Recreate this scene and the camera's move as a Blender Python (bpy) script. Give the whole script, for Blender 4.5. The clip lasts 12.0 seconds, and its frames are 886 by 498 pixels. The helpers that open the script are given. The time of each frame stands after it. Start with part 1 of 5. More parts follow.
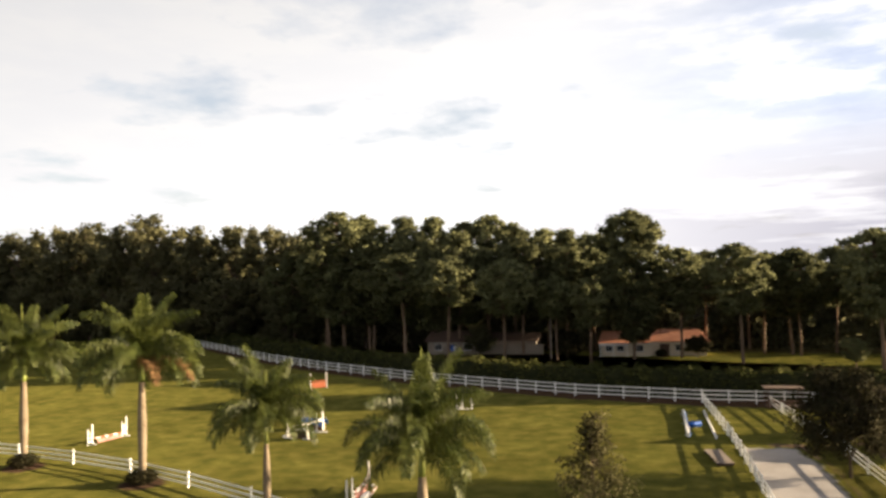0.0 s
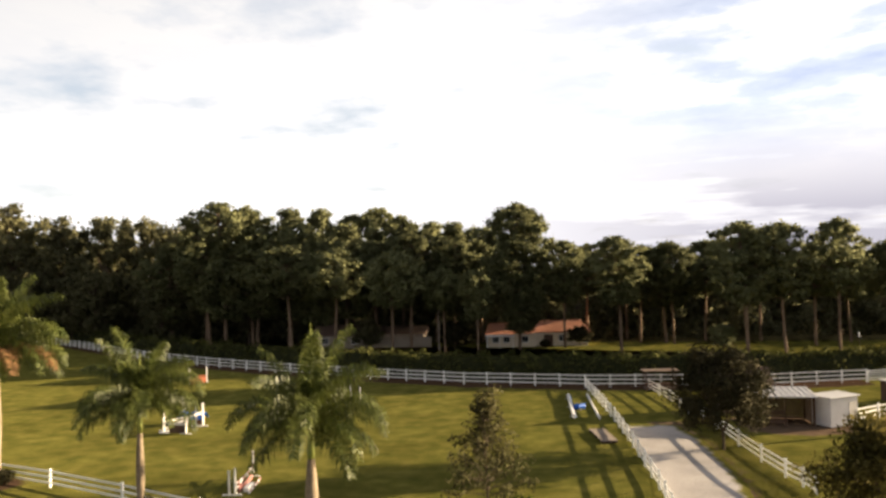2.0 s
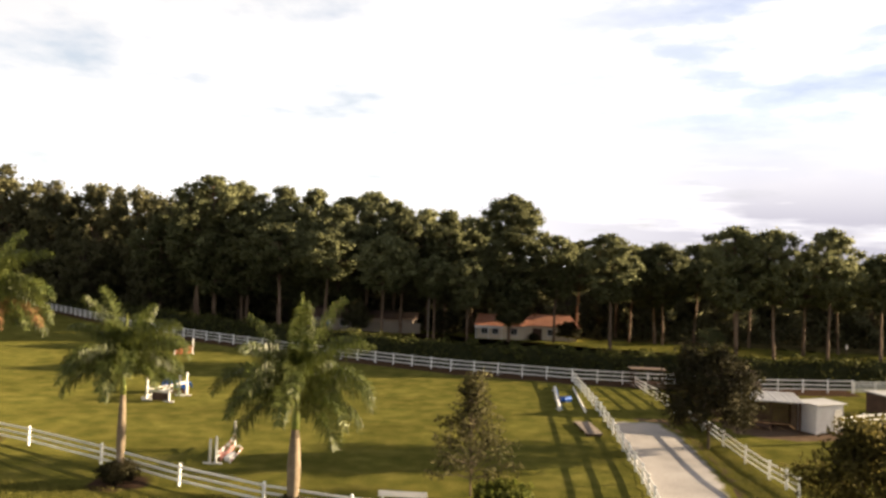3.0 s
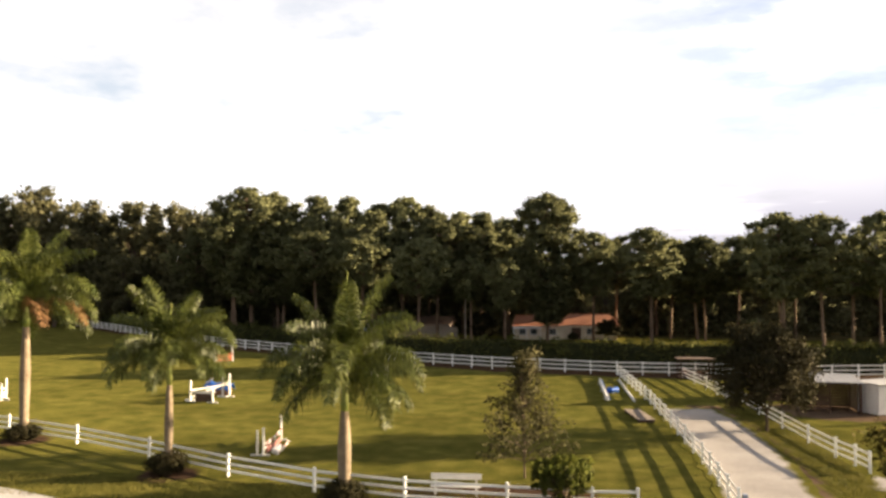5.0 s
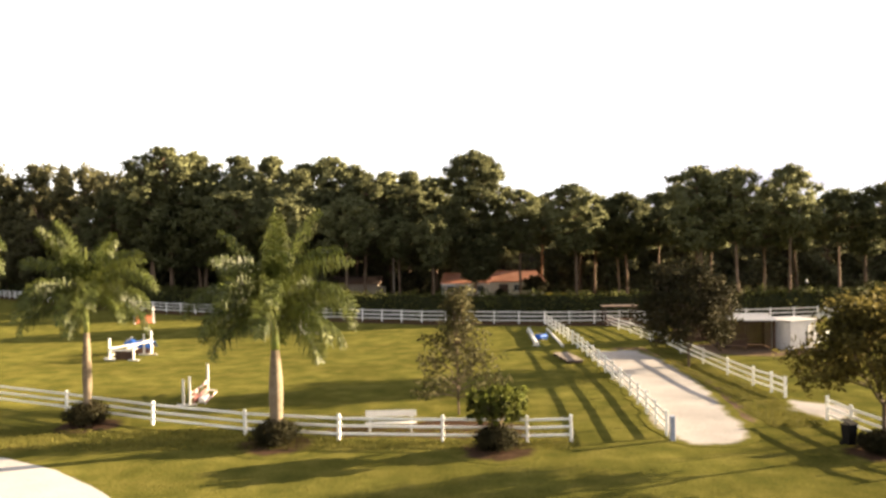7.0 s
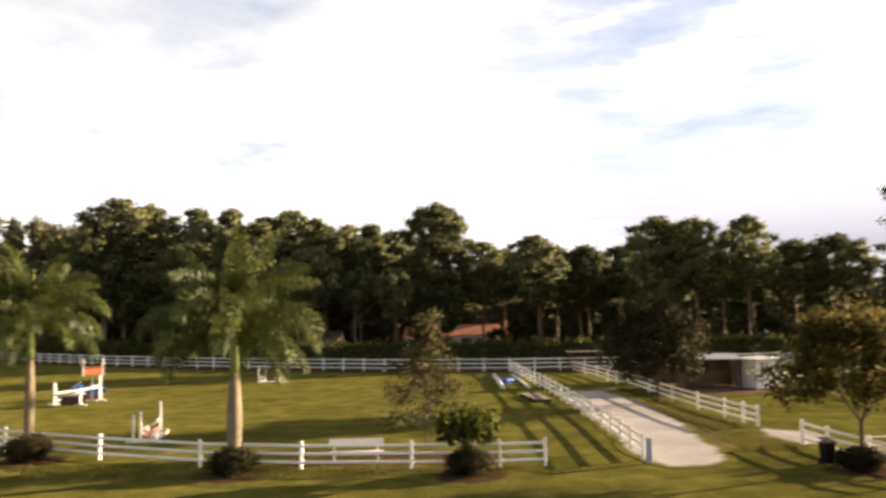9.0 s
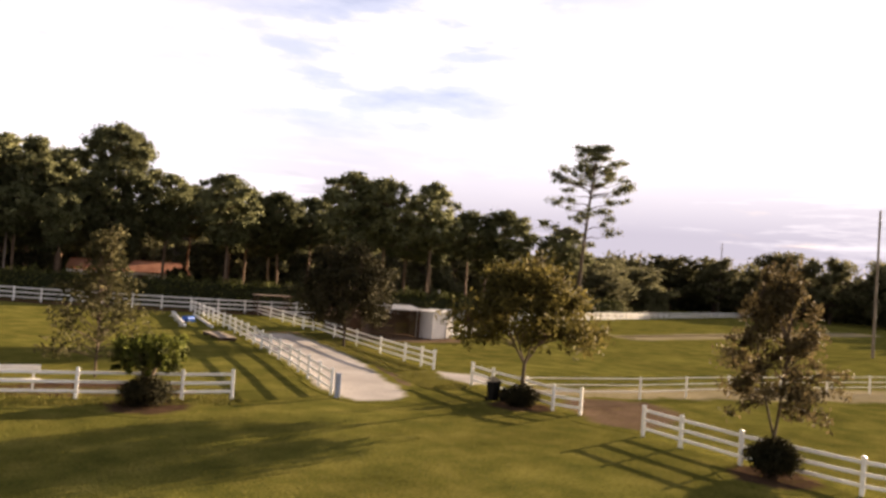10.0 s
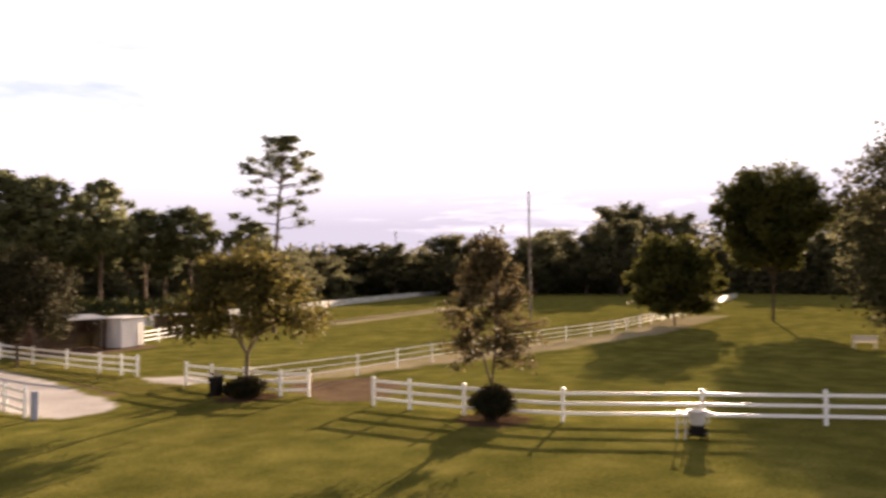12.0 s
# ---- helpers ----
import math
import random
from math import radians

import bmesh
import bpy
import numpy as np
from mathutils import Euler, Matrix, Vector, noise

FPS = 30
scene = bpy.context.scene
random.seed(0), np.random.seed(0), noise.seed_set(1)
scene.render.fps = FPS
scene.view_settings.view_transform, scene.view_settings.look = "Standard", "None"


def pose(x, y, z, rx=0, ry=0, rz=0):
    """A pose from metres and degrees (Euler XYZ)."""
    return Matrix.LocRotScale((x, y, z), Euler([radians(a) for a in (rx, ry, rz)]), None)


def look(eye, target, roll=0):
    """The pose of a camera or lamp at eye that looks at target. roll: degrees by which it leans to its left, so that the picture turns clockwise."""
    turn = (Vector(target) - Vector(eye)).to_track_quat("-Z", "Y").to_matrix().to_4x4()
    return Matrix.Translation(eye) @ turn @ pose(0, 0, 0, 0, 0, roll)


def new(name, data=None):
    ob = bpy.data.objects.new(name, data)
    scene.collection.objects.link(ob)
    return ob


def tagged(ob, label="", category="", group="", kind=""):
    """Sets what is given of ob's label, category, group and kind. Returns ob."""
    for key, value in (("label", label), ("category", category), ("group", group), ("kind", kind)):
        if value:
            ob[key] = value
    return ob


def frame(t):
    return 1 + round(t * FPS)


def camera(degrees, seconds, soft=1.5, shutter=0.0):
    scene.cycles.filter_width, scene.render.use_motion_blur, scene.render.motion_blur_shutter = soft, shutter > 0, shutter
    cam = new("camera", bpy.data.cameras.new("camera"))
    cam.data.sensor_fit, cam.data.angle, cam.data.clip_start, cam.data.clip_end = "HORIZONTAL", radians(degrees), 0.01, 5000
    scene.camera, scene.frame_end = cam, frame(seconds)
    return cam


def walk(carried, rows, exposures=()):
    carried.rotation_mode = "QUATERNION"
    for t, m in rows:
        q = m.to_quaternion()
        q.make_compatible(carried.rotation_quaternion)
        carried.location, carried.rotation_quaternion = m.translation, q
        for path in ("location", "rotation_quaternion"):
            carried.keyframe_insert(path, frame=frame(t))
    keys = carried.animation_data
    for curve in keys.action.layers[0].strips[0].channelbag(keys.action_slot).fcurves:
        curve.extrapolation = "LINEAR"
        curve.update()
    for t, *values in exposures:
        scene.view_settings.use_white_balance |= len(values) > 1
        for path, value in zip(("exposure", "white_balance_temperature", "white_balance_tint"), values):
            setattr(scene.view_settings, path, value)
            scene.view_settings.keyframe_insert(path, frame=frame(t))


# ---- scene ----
cam = camera(62.0, 12.0, soft=2.9, shutter=0.2)
PATH = [
    (0, (2.77, -14.85, 15.22), (0.045, -5.231, 15.594), -1.49),
    (0.5, (2.62, -14.56, 14.89), (0.805, -4.734, 15.147), -0.31),
    (1, (2.47, -14.28, 14.55), (1.175, -4.369, 14.725), -0.67),
    (1.5, (2.31, -14.02, 14.21), (1.185, -4.090, 14.602), 1.31),
    (2, (2.15, -13.78, 13.87), (0.929, -3.858, 14.200), -1.51),
    (2.5, (1.99, -13.55, 13.53), (0.690, -3.643, 13.885), -0.05),
    (3, (1.81, -13.33, 13.14), (0.689, -3.396, 13.358), 2.11),
    (5, (0.95, -12.46, 11.13), (-0.577, -2.587, 11.522), -0.00),
    (5.5, (0.76, -12.26, 10.68), (-0.646, -2.371, 11.212), -4.51),
    (6, (0.58, -12.06, 10.28), (-0.627, -2.137, 10.019), -0.54),
    (6.5, (0.56, -11.95, 9.88), (-0.132, -1.980, 9.690), -1.72),
    (7, (0.56, -11.86, 9.46), (0.026, -1.871, 9.408), -0.94),
    (7.2, (0.54, -11.80, 9.26), (-0.078, -1.821, 9.458), 0.14),
    (8.8, (0.18, -11.08, 7.44), (-0.503, -1.124, 8.111), -2.33),
    (9, (0.06, -10.89, 7.21), (0.083, -0.924, 8.034), -1.08),
    (9.5, (-0.30, -10.31, 6.64), (2.323, -0.691, 7.403), -0.45),
    (10, (-0.64, -9.66, 6.17), (3.445, -0.535, 6.494), 4.24),
    (10.5, (-1.00, -9.10, 5.81), (3.374, -0.119, 6.342), 0.93),
    (11, (-1.40, -8.80, 5.58), (2.995, 0.175, 5.893), 0.63),
    (11.5, (-1.87, -8.74, 5.53), (3.677, -0.424, 5.842), -0.25),
    (12, (-2.37, -8.76, 5.55), (5.165, -2.200, 5.941), -0.79),
]
walk(cam, [(t, look(eye, aim, roll)) for t, eye, aim, roll in PATH],
     [(0, 2.25, 6550, 12), (5.4, 2.5, 6600, 13), (6.0, 2.28, 6600, 13), (6.5, 2.85, 6600, 13), (7.2, 3.0, 6600, 13), (9, 2.45, 6600, 14), (10, 2.37, 6650, 21), (11, 2.42, 6700, 23), (12, 2.54, 6600, 25)])

# ---- light ----
SUN_AZ, SUN_EL = radians(21.0), radians(12.4)
world = bpy.data.worlds.new("sky")
scene.world = world
world.use_nodes = True
wn, wl = world.node_tree.nodes, world.node_tree.links
wn.clear()
w_out, w_bg = wn.new("ShaderNodeOutputWorld"), wn.new("ShaderNodeBackground")
sky = wn.new("ShaderNodeTexSky")
sky.sky_type, sky.sun_disc = "NISHITA", False
sky.sun_elevation, sky.sun_rotation = SUN_EL, radians(90) - SUN_AZ
sky.air_density, sky.dust_density = 1.0, 1.5
w_co, w_sep = wn.new("ShaderNodeTexCoord"), wn.new("ShaderNodeSeparateXYZ")
wl.new(w_co.outputs["Generated"], w_sep.inputs[0])


def w_math(op, a, b=None, c=None):
    n = wn.new("ShaderNodeMath")
    n.operation = op
    for i, v in enumerate((a, b, c)):
        if v is None:
            continue
        if isinstance(v, (int, float)):
            n.inputs[i].default_value = v
        else:
            wl.new(v, n.inputs[i])
    return n.outputs[0]


# a layer of broken cloud, laid out on a plane overhead
w_lift = w_math("ADD", w_math("MAXIMUM", w_sep.outputs[2], 0.0), 0.11)
w_vec = wn.new("ShaderNodeCombineXYZ")
wl.new(w_math("ADD", w_math("DIVIDE", w_sep.outputs[0], w_lift), 3.7), w_vec.inputs[0])
wl.new(w_math("ADD", w_math("DIVIDE", w_sep.outputs[1], w_lift), 1.3), w_vec.inputs[1])


def w_noise(scale, detail, rough):
    n = wn.new("ShaderNodeTexNoise")
    n.inputs["Scale"].default_value, n.inputs["Detail"].default_value, n.inputs["Roughness"].default_value = scale, detail, rough
    wl.new(w_vec.outputs[0], n.inputs["Vector"])
    return n.outputs[0]


def w_ramp(fac, stops):
    r = wn.new("ShaderNodeValToRGB")
    while len(r.color_ramp.elements) < len(stops):
        r.color_ramp.elements.new(0.5)
    for e, (p, c) in zip(r.color_ramp.elements, stops):
        e.position, e.color = p, (*c, 1)
    wl.new(fac, r.inputs[0])
    return r.outputs[0]


def w_mix(kind, fac, a, b):
    n = wn.new("ShaderNodeMix")
    n.data_type, n.blend_type = "RGBA", kind
    for s, v in ((n.inputs[0], fac), (n.inputs[6], a), (n.inputs[7], b)):
        if isinstance(v, (int, float)):
            s.default_value = v
        elif isinstance(v, tuple):
            s.default_value = (*v, 1)
        else:
            wl.new(v, s)
    return n.outputs[2]


w_up = w_math("MAXIMUM", w_sep.outputs[2], 0.0)
w_dot = w_math("ADD", w_math("MULTIPLY", w_sep.outputs[0], math.cos(SUN_AZ)), w_math("MULTIPLY", w_sep.outputs[1], math.sin(SUN_AZ)))
# the cover is thinner high up, away from the light
thin = w_math("MULTIPLY", w_math("MINIMUM", w_math("MAXIMUM", w_math("DIVIDE", w_math("SUBTRACT", 0.50, w_dot), 0.35), 0.0), 1.0), w_math("MINIMUM", w_math("MAXIMUM", w_math("DIVIDE", w_math("SUBTRACT", w_up, 0.12), 0.12), 0.0), 1.0))
cloud = w_ramp(w_math("SUBTRACT", w_noise(1.5, 7, 0.58), w_math("MULTIPLY", thin, 0.085)), [(0.25, (0, 0, 0)), (0.42, (1, 1, 1))])


def w_stretched(flat, tall, scale, detail):
    v = wn.new("ShaderNodeCombineXYZ")
    for i, k in ((0, flat), (1, flat), (2, tall)):
        wl.new(w_math("MULTIPLY", w_sep.outputs[i], k), v.inputs[i])
    n = wn.new("ShaderNodeTexNoise")
    n.inputs["Scale"].default_value, n.inputs["Detail"].default_value, n.inputs["Roughness"].default_value = scale, detail, 0.6
    wl.new(v.outputs[0], n.inputs["Vector"])
    return n.outputs[0]


def w_between(x, low, high):
    return w_math("MINIMUM", w_math("MAXIMUM", w_math("DIVIDE", w_math("SUBTRACT", x, low), high - low), 0.0), 1.0)


# towards the light, but off to its side, the cloud undersides show as blue-grey streaks
sunward = w_between(w_dot, 0.10, 0.6)
beside = w_math("MULTIPLY", w_math("MULTIPLY", w_between(w_dot, 0.20, 0.55), w_between(w_dot, 0.90, 0.70)), w_between(w_up, 0.10, 0.20))
streaks = w_ramp(w_stretched(2.6, 11.0, 1.7, 7), [(0.40, (1.0, 1.0, 1.0)), (0.52, (0.62, 0.69, 0.84)), (0.66, (0.46, 0.54, 0.72))])
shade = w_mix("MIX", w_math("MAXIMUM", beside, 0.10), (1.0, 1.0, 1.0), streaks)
# cloud is brightest towards the low sun and greyer overhead and behind
toward = w_math("ADD", w_math("MULTIPLY", w_dot, 0.30), 0.92)
toward = w_math("MULTIPLY", toward, w_math("SUBTRACT", 1.10, w_math("MULTIPLY", w_up, 0.95)))
white = w_mix("MULTIPLY", 1.0, shade, w_mix("MIX", toward, (0.0, 0.0, 0.0), (1.50, 1.49, 1.46)))
sky_gain = w_mix("MULTIPLY", 1.0, sky.outputs[0], (0.29, 0.28, 0.265))
sky_gain = w_mix("MIX", 0.55, sky_gain, (0.86, 0.88, 0.95))
sky_all = w_mix("MIX", cloud, sky_gain, white)
glow = w_math("MULTIPLY", w_math("POWER", w_math("MAXIMUM", w_dot, 0.0), 8.0), 0.3)
sky_all = w_mix("MIX", glow, sky_all, (1.6, 1.5, 1.35))
# a soft grey bank low over the horizon
near_ground = w_between(w_up, 0.20, 0.07)
grey = w_ramp(w_stretched(2.2, 22.0, 1.3, 6), [(0.30, (0, 0, 0)), (0.47, (1, 1, 1))])
sky_all = w_mix("MIX", w_math("MULTIPLY", w_math("MULTIPLY", near_ground, grey), w_math("MULTIPLY", sunward, 0.95)), sky_all, (0.66, 0.645, 0.735))
wl.new(sky_all, w_bg.inputs[0])
w_bg.inputs[1].default_value = 0.185
wl.new(w_bg.outputs[0], w_out.inputs[0])

sun = new("sun", bpy.data.lights.new("sun", "SUN"))
sun.data.energy, sun.data.angle, sun.data.color = 5.0, radians(0.6), (1.0, 0.80, 0.52)
sun_way = Vector((math.cos(SUN_AZ) * math.cos(SUN_EL), math.sin(SUN_AZ) * math.cos(SUN_EL), math.sin(SUN_EL)))
sun.matrix_world = look(sun_way * 50, (0, 0, 0))


# ---- materials ----
def material(name, low, high, rough=0.8, coarse=0.5, fine=9.0, bump=0.15, depth=0.05, metal=0.0, jitter=0.0, island=0.0, through_light=0.0, mid=None, spec=0.3, matt=0.0, broad=0.0, edge=None):
    """edge: colours that the surface gives way to where its "wear" runs out, in an uneven border."""
    m = bpy.data.materials.new(name)
    m.use_nodes = True
    n, l = m.node_tree.nodes, m.node_tree.links
    n.clear()
    out, bsdf, geo = n.new("ShaderNodeOutputMaterial"), n.new("ShaderNodeBsdfPrincipled"), n.new("ShaderNodeNewGeometry")
    big, small, add = n.new("ShaderNodeTexNoise"), n.new("ShaderNodeTexNoise"), n.new("ShaderNodeMath")
    for t, s in ((big, coarse), (small, fine)):
        t.inputs["Scale"].default_value, t.inputs["Detail"].default_value = s, 5
        l.new(geo.outputs["Position"], t.inputs["Vector"])
    add.operation = "MULTIPLY_ADD"
    l.new(small.outputs[0], add.inputs[0])
    add.inputs[1].default_value = 0.45
    half = n.new("ShaderNodeMath")
    half.operation = "MULTIPLY"
    half.inputs[1].default_value = 0.55
    l.new(big.outputs[0], half.inputs[0])
    l.new(half.outputs[0], add.inputs[2])
    ramp = n.new("ShaderNodeValToRGB")
    stops = [(0.34, low), (0.66, high)] if mid is None else [(0.32, low), (0.5, mid), (0.68, high)]
    while len(ramp.color_ramp.elements) < len(stops):
        ramp.color_ramp.elements.new(0.5)
    for e, (p, c) in zip(ramp.color_ramp.elements, stops):
        e.position, e.color = p, (*c, 1)
    l.new(add.outputs[0], ramp.inputs[0])
    colour = ramp.outputs[0]
    for amount, source in ((jitter, "object"), (island, "island")):
        if not amount:
            continue
        value = n.new("ShaderNodeObjectInfo").outputs["Random"] if source == "object" else geo.outputs["Random Per Island"]
        span, hsv = n.new("ShaderNodeMapRange"), n.new("ShaderNodeHueSaturation")
        span.inputs["To Min"].default_value, span.inputs["To Max"].default_value = 1 - amount, 1 + amount
        l.new(value, span.inputs["Value"])
        l.new(span.outputs[0], hsv.inputs["Value"])
        l.new(colour, hsv.inputs["Color"])
        colour = hsv.outputs[0]
    if broad:
        wide, span, hsv = n.new("ShaderNodeTexNoise"), n.new("ShaderNodeMapRange"), n.new("ShaderNodeHueSaturation")
        wide.inputs["Scale"].default_value, wide.inputs["Detail"].default_value = 0.16, 3
        l.new(geo.outputs["Position"], wide.inputs["Vector"])
        span.inputs["From Min"].default_value, span.inputs["From Max"].default_value = 0.3, 0.7
        span.inputs["To Min"].default_value, span.inputs["To Max"].default_value = 1 - broad, 1 + broad
        l.new(wide.outputs[0], span.inputs["Value"])
        l.new(span.outputs[0], hsv.inputs["Value"])
        l.new(colour, hsv.inputs["Color"])
        colour = hsv.outputs[0]
    if edge:
        wear, ragged, level, keep, blend, other = (n.new("ShaderNode" + k) for k in ("Attribute", "TexNoise", "Math", "MapRange", "Mix", "ValToRGB"))
        wear.attribute_name, level.operation, blend.data_type = "wear", "ADD", "RGBA"
        ragged.inputs["Scale"].default_value, ragged.inputs["Detail"].default_value, ragged.inputs["Roughness"].default_value = 0.9, 6, 0.65
        l.new(geo.outputs["Position"], ragged.inputs["Vector"])
        l.new(wear.outputs["Fac"], level.inputs[0])
        l.new(ragged.outputs[0], level.inputs[1])
        keep.inputs["From Min"].default_value, keep.inputs["From Max"].default_value = 0.82, 1.18
        l.new(level.outputs[0], keep.inputs["Value"])
        while len(other.color_ramp.elements) < len(edge):
            other.color_ramp.elements.new(0.5)
        for e, p, c in zip(other.color_ramp.elements, (0.32, 0.5, 0.68), edge):
            e.position, e.color = p, (*c, 1)
        l.new(add.outputs[0], other.inputs[0])
        l.new(keep.outputs[0], blend.inputs[0])
        l.new(other.outputs[0], blend.inputs[6])
        l.new(colour, blend.inputs[7])
        colour = blend.outputs[2]
    l.new(colour, bsdf.inputs["Base Color"])
    bsdf.inputs["Roughness"].default_value, bsdf.inputs["Metallic"].default_value = rough, metal
    bsdf.inputs["Specular IOR Level"].default_value, bsdf.inputs["Diffuse Roughness"].default_value = spec, matt
    if bump:
        b = n.new("ShaderNodeBump")
        b.inputs["Strength"].default_value, b.inputs["Distance"].default_value = bump, depth
        l.new(small.outputs[0], b.inputs["Height"])
        l.new(b.outputs[0], bsdf.inputs["Normal"])
    shader = bsdf.outputs[0]
    if through_light:
        tr, mix = n.new("ShaderNodeBsdfTranslucent"), n.new("ShaderNodeMixShader")
        l.new(colour, tr.inputs["Color"])
        mix.inputs[0].default_value = through_light
        l.new(shader, mix.inputs[1])
        l.new(tr.outputs[0], mix.inputs[2])
        shader = mix.outputs[0]
    l.new(shader, out.inputs[0])
    return m


TURF = ((0.046, 0.051, 0.012), (0.099, 0.094, 0.021), (0.172, 0.147, 0.039))
GRASS = material("grass", TURF[0], TURF[2], 0.9, 0.6, 9.0, 0.9, mid=TURF[1], spec=0.0, matt=0.35, broad=0.20, depth=0.05)
BLADE = material("grass_blade", (0.075, 0.074, 0.015), (0.15, 0.132, 0.032), 0.8, 0.3, 3.0, 0, island=0.35, through_light=0.3, spec=0.1)
VINYL = material("white_vinyl", (0.70, 0.69, 0.66), (0.82, 0.81, 0.79), 0.45, 0.8, 14, 0.03, jitter=0.05)
SAND = material("sandy_gravel", (0.27, 0.25, 0.238), (0.42, 0.39, 0.372), 0.95, 0.4, 7, 0.35, spec=0.0, matt=0.3, edge=TURF)
CONCRETE = material("pale_concrete", (0.36, 0.342, 0.328), (0.48, 0.455, 0.437), 0.85, 0.3, 10, 0.1)
TRACK = material("worn_track", (0.165, 0.14, 0.08), (0.28, 0.235, 0.15), 0.95, 0.25, 3, 0.3, spec=0.0, matt=0.35, edge=TURF)
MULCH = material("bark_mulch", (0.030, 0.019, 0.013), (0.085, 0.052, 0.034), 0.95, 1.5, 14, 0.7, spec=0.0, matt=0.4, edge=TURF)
LITTER = material("leaf_litter", (0.036, 0.032, 0.015), (0.088, 0.072, 0.032), 0.95, 0.5, 6, 0.5, spec=0.0, matt=0.4, broad=0.3, edge=TURF)
DIRT = material("bare_earth", (0.070, 0.047, 0.032), (0.155, 0.108, 0.075), 0.95, 0.7, 6, 0.4, spec=0.0, matt=0.3, edge=TURF)
BARK = material("bark", (0.05, 0.036, 0.028), (0.12, 0.088, 0.064), 0.95, 1.0, 6, 0.6, jitter=0.2, spec=0.1)
PINE_BARK = material("pine_bark", (0.10, 0.068, 0.048), (0.21, 0.145, 0.10), 0.95, 0.8, 5, 0.6, jitter=0.25, spec=0.1)
PALM_BARK = material("palm_trunk", (0.12, 0.092, 0.062), (0.235, 0.185, 0.13), 0.9, 0.8, 6, 0.3, spec=0.1)
SHAFT = material("palm_crownshaft", (0.13, 0.17, 0.03), (0.25, 0.26, 0.06), 0.5, 0.8, 4, 0.05)
FROND = material("palm_frond", (0.026, 0.039, 0.009), (0.098, 0.107, 0.024), 0.45, 0.6, 4, 0, island=0.6, through_light=0.2, spec=0.14)
DEAD_FROND = material("dead_frond", (0.12, 0.06, 0.025), (0.24, 0.13, 0.05), 0.8, 0.6, 4, 0, island=0.3, through_light=0.2)
NEEDLE = material("pine_needles", (0.094, 0.101, 0.050), (0.170, 0.172, 0.082), 0.8, 0.15, 1.2, 0, jitter=0.25, island=0.2, through_light=0.26, spec=0.03)
WOODS = material("woods_leaf", (0.082, 0.082, 0.044), (0.155, 0.145, 0.075), 0.85, 0.12, 1.0, 0, jitter=0.25, island=0.22, through_light=0.42, spec=0.03)
OAK = material("young_oak_leaf", (0.035, 0.036, 0.016), (0.085, 0.075, 0.034), 0.75, 0.5, 3, 0, island=0.22, through_light=0.3, spec=0.04)
RUSSET = material("russet_leaf", (0.050, 0.040, 0.020), (0.120, 0.092, 0.044), 0.75, 0.4, 3, 0, island=0.35, through_light=0.45, spec=0.04)
AUTUMN = material("turning_leaf", (0.044, 0.041, 0.013), (0.128, 0.104, 0.030), 0.75, 0.4, 3, 0, island=0.32, through_light=0.45, spec=0.04)
GOLD = material("yellowing_leaf", (0.032, 0.039, 0.011), (0.108, 0.100, 0.025), 0.75, 0.4, 3, 0, island=0.30, through_light=0.42, spec=0.04)
SHRUB = material("shrub_leaf", (0.018, 0.019, 0.010), (0.044, 0.037, 0.018), 0.85, 0.8, 4, 0, island=0.18, through_light=0.15, spec=0.04)
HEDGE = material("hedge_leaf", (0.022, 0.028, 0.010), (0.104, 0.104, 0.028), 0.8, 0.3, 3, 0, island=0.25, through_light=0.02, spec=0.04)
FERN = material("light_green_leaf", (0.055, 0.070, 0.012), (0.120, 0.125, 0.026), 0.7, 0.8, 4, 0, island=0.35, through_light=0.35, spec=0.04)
# shade between the trunks, put into the colour of the woods' filler
CORE = material("woods_shade_fill", (0.035, 0.029, 0.021), (0.075, 0.060, 0.042), 0.95, 0.8, 5, 0.3, spec=0.05)
# near-black, so that the hedge's shaded front is painted into its core
HEDGE_CORE = material("hedge_shade_fill", (0.012, 0.014, 0.008), (0.030, 0.032, 0.014), 0.95, 0.8, 5, 0.3, spec=0.0)
WHITE = material("white_paint", (0.58, 0.56, 0.53), (0.74, 0.72, 0.69), 0.5, 1.0, 12, 0.05)
METAL_WHITE = material("white_sheet_metal", (0.43, 0.425, 0.44), (0.58, 0.575, 0.59), 0.5, 0.6, 8, 0.05)
METAL_ROOF = material("pale_metal_roofing", (0.29, 0.285, 0.295), (0.41, 0.405, 0.415), 0.5, 0.6, 8, 0.05)
METAL_GREY = material("grey_sheet_metal", (0.20, 0.19, 0.19), (0.33, 0.32, 0.31), 0.5, 0.6, 8, 0.05)
DARKWOOD = material("dark_boards", (0.042, 0.025, 0.018), (0.095, 0.056, 0.039), 0.9, 0.8, 9, 0.2)
BROWN = material("brown_boards", (0.13, 0.065, 0.04), (0.22, 0.12, 0.075), 0.8, 0.8, 9, 0.2)
TILE = material("terracotta_tile", (0.34, 0.13, 0.07), (0.48, 0.22, 0.13), 0.8, 0.5, 5, 0.4)
SHINGLE = material("brown_shingle", (0.07, 0.045, 0.035), (0.13, 0.085, 0.065), 0.9, 0.5, 5, 0.4)
STUCCO = material("cream_stucco", (0.46, 0.39, 0.29), (0.60, 0.52, 0.40), 0.9, 0.4, 9, 0.2)
TAN = material("tan_stucco", (0.19, 0.155, 0.12), (0.28, 0.235, 0.19), 0.9, 0.4, 9, 0.2)
GLASS = material("dark_window_glass", (0.02, 0.022, 0.025), (0.04, 0.043, 0.048), 0.08, 0.5, 5, 0, spec=0.6)
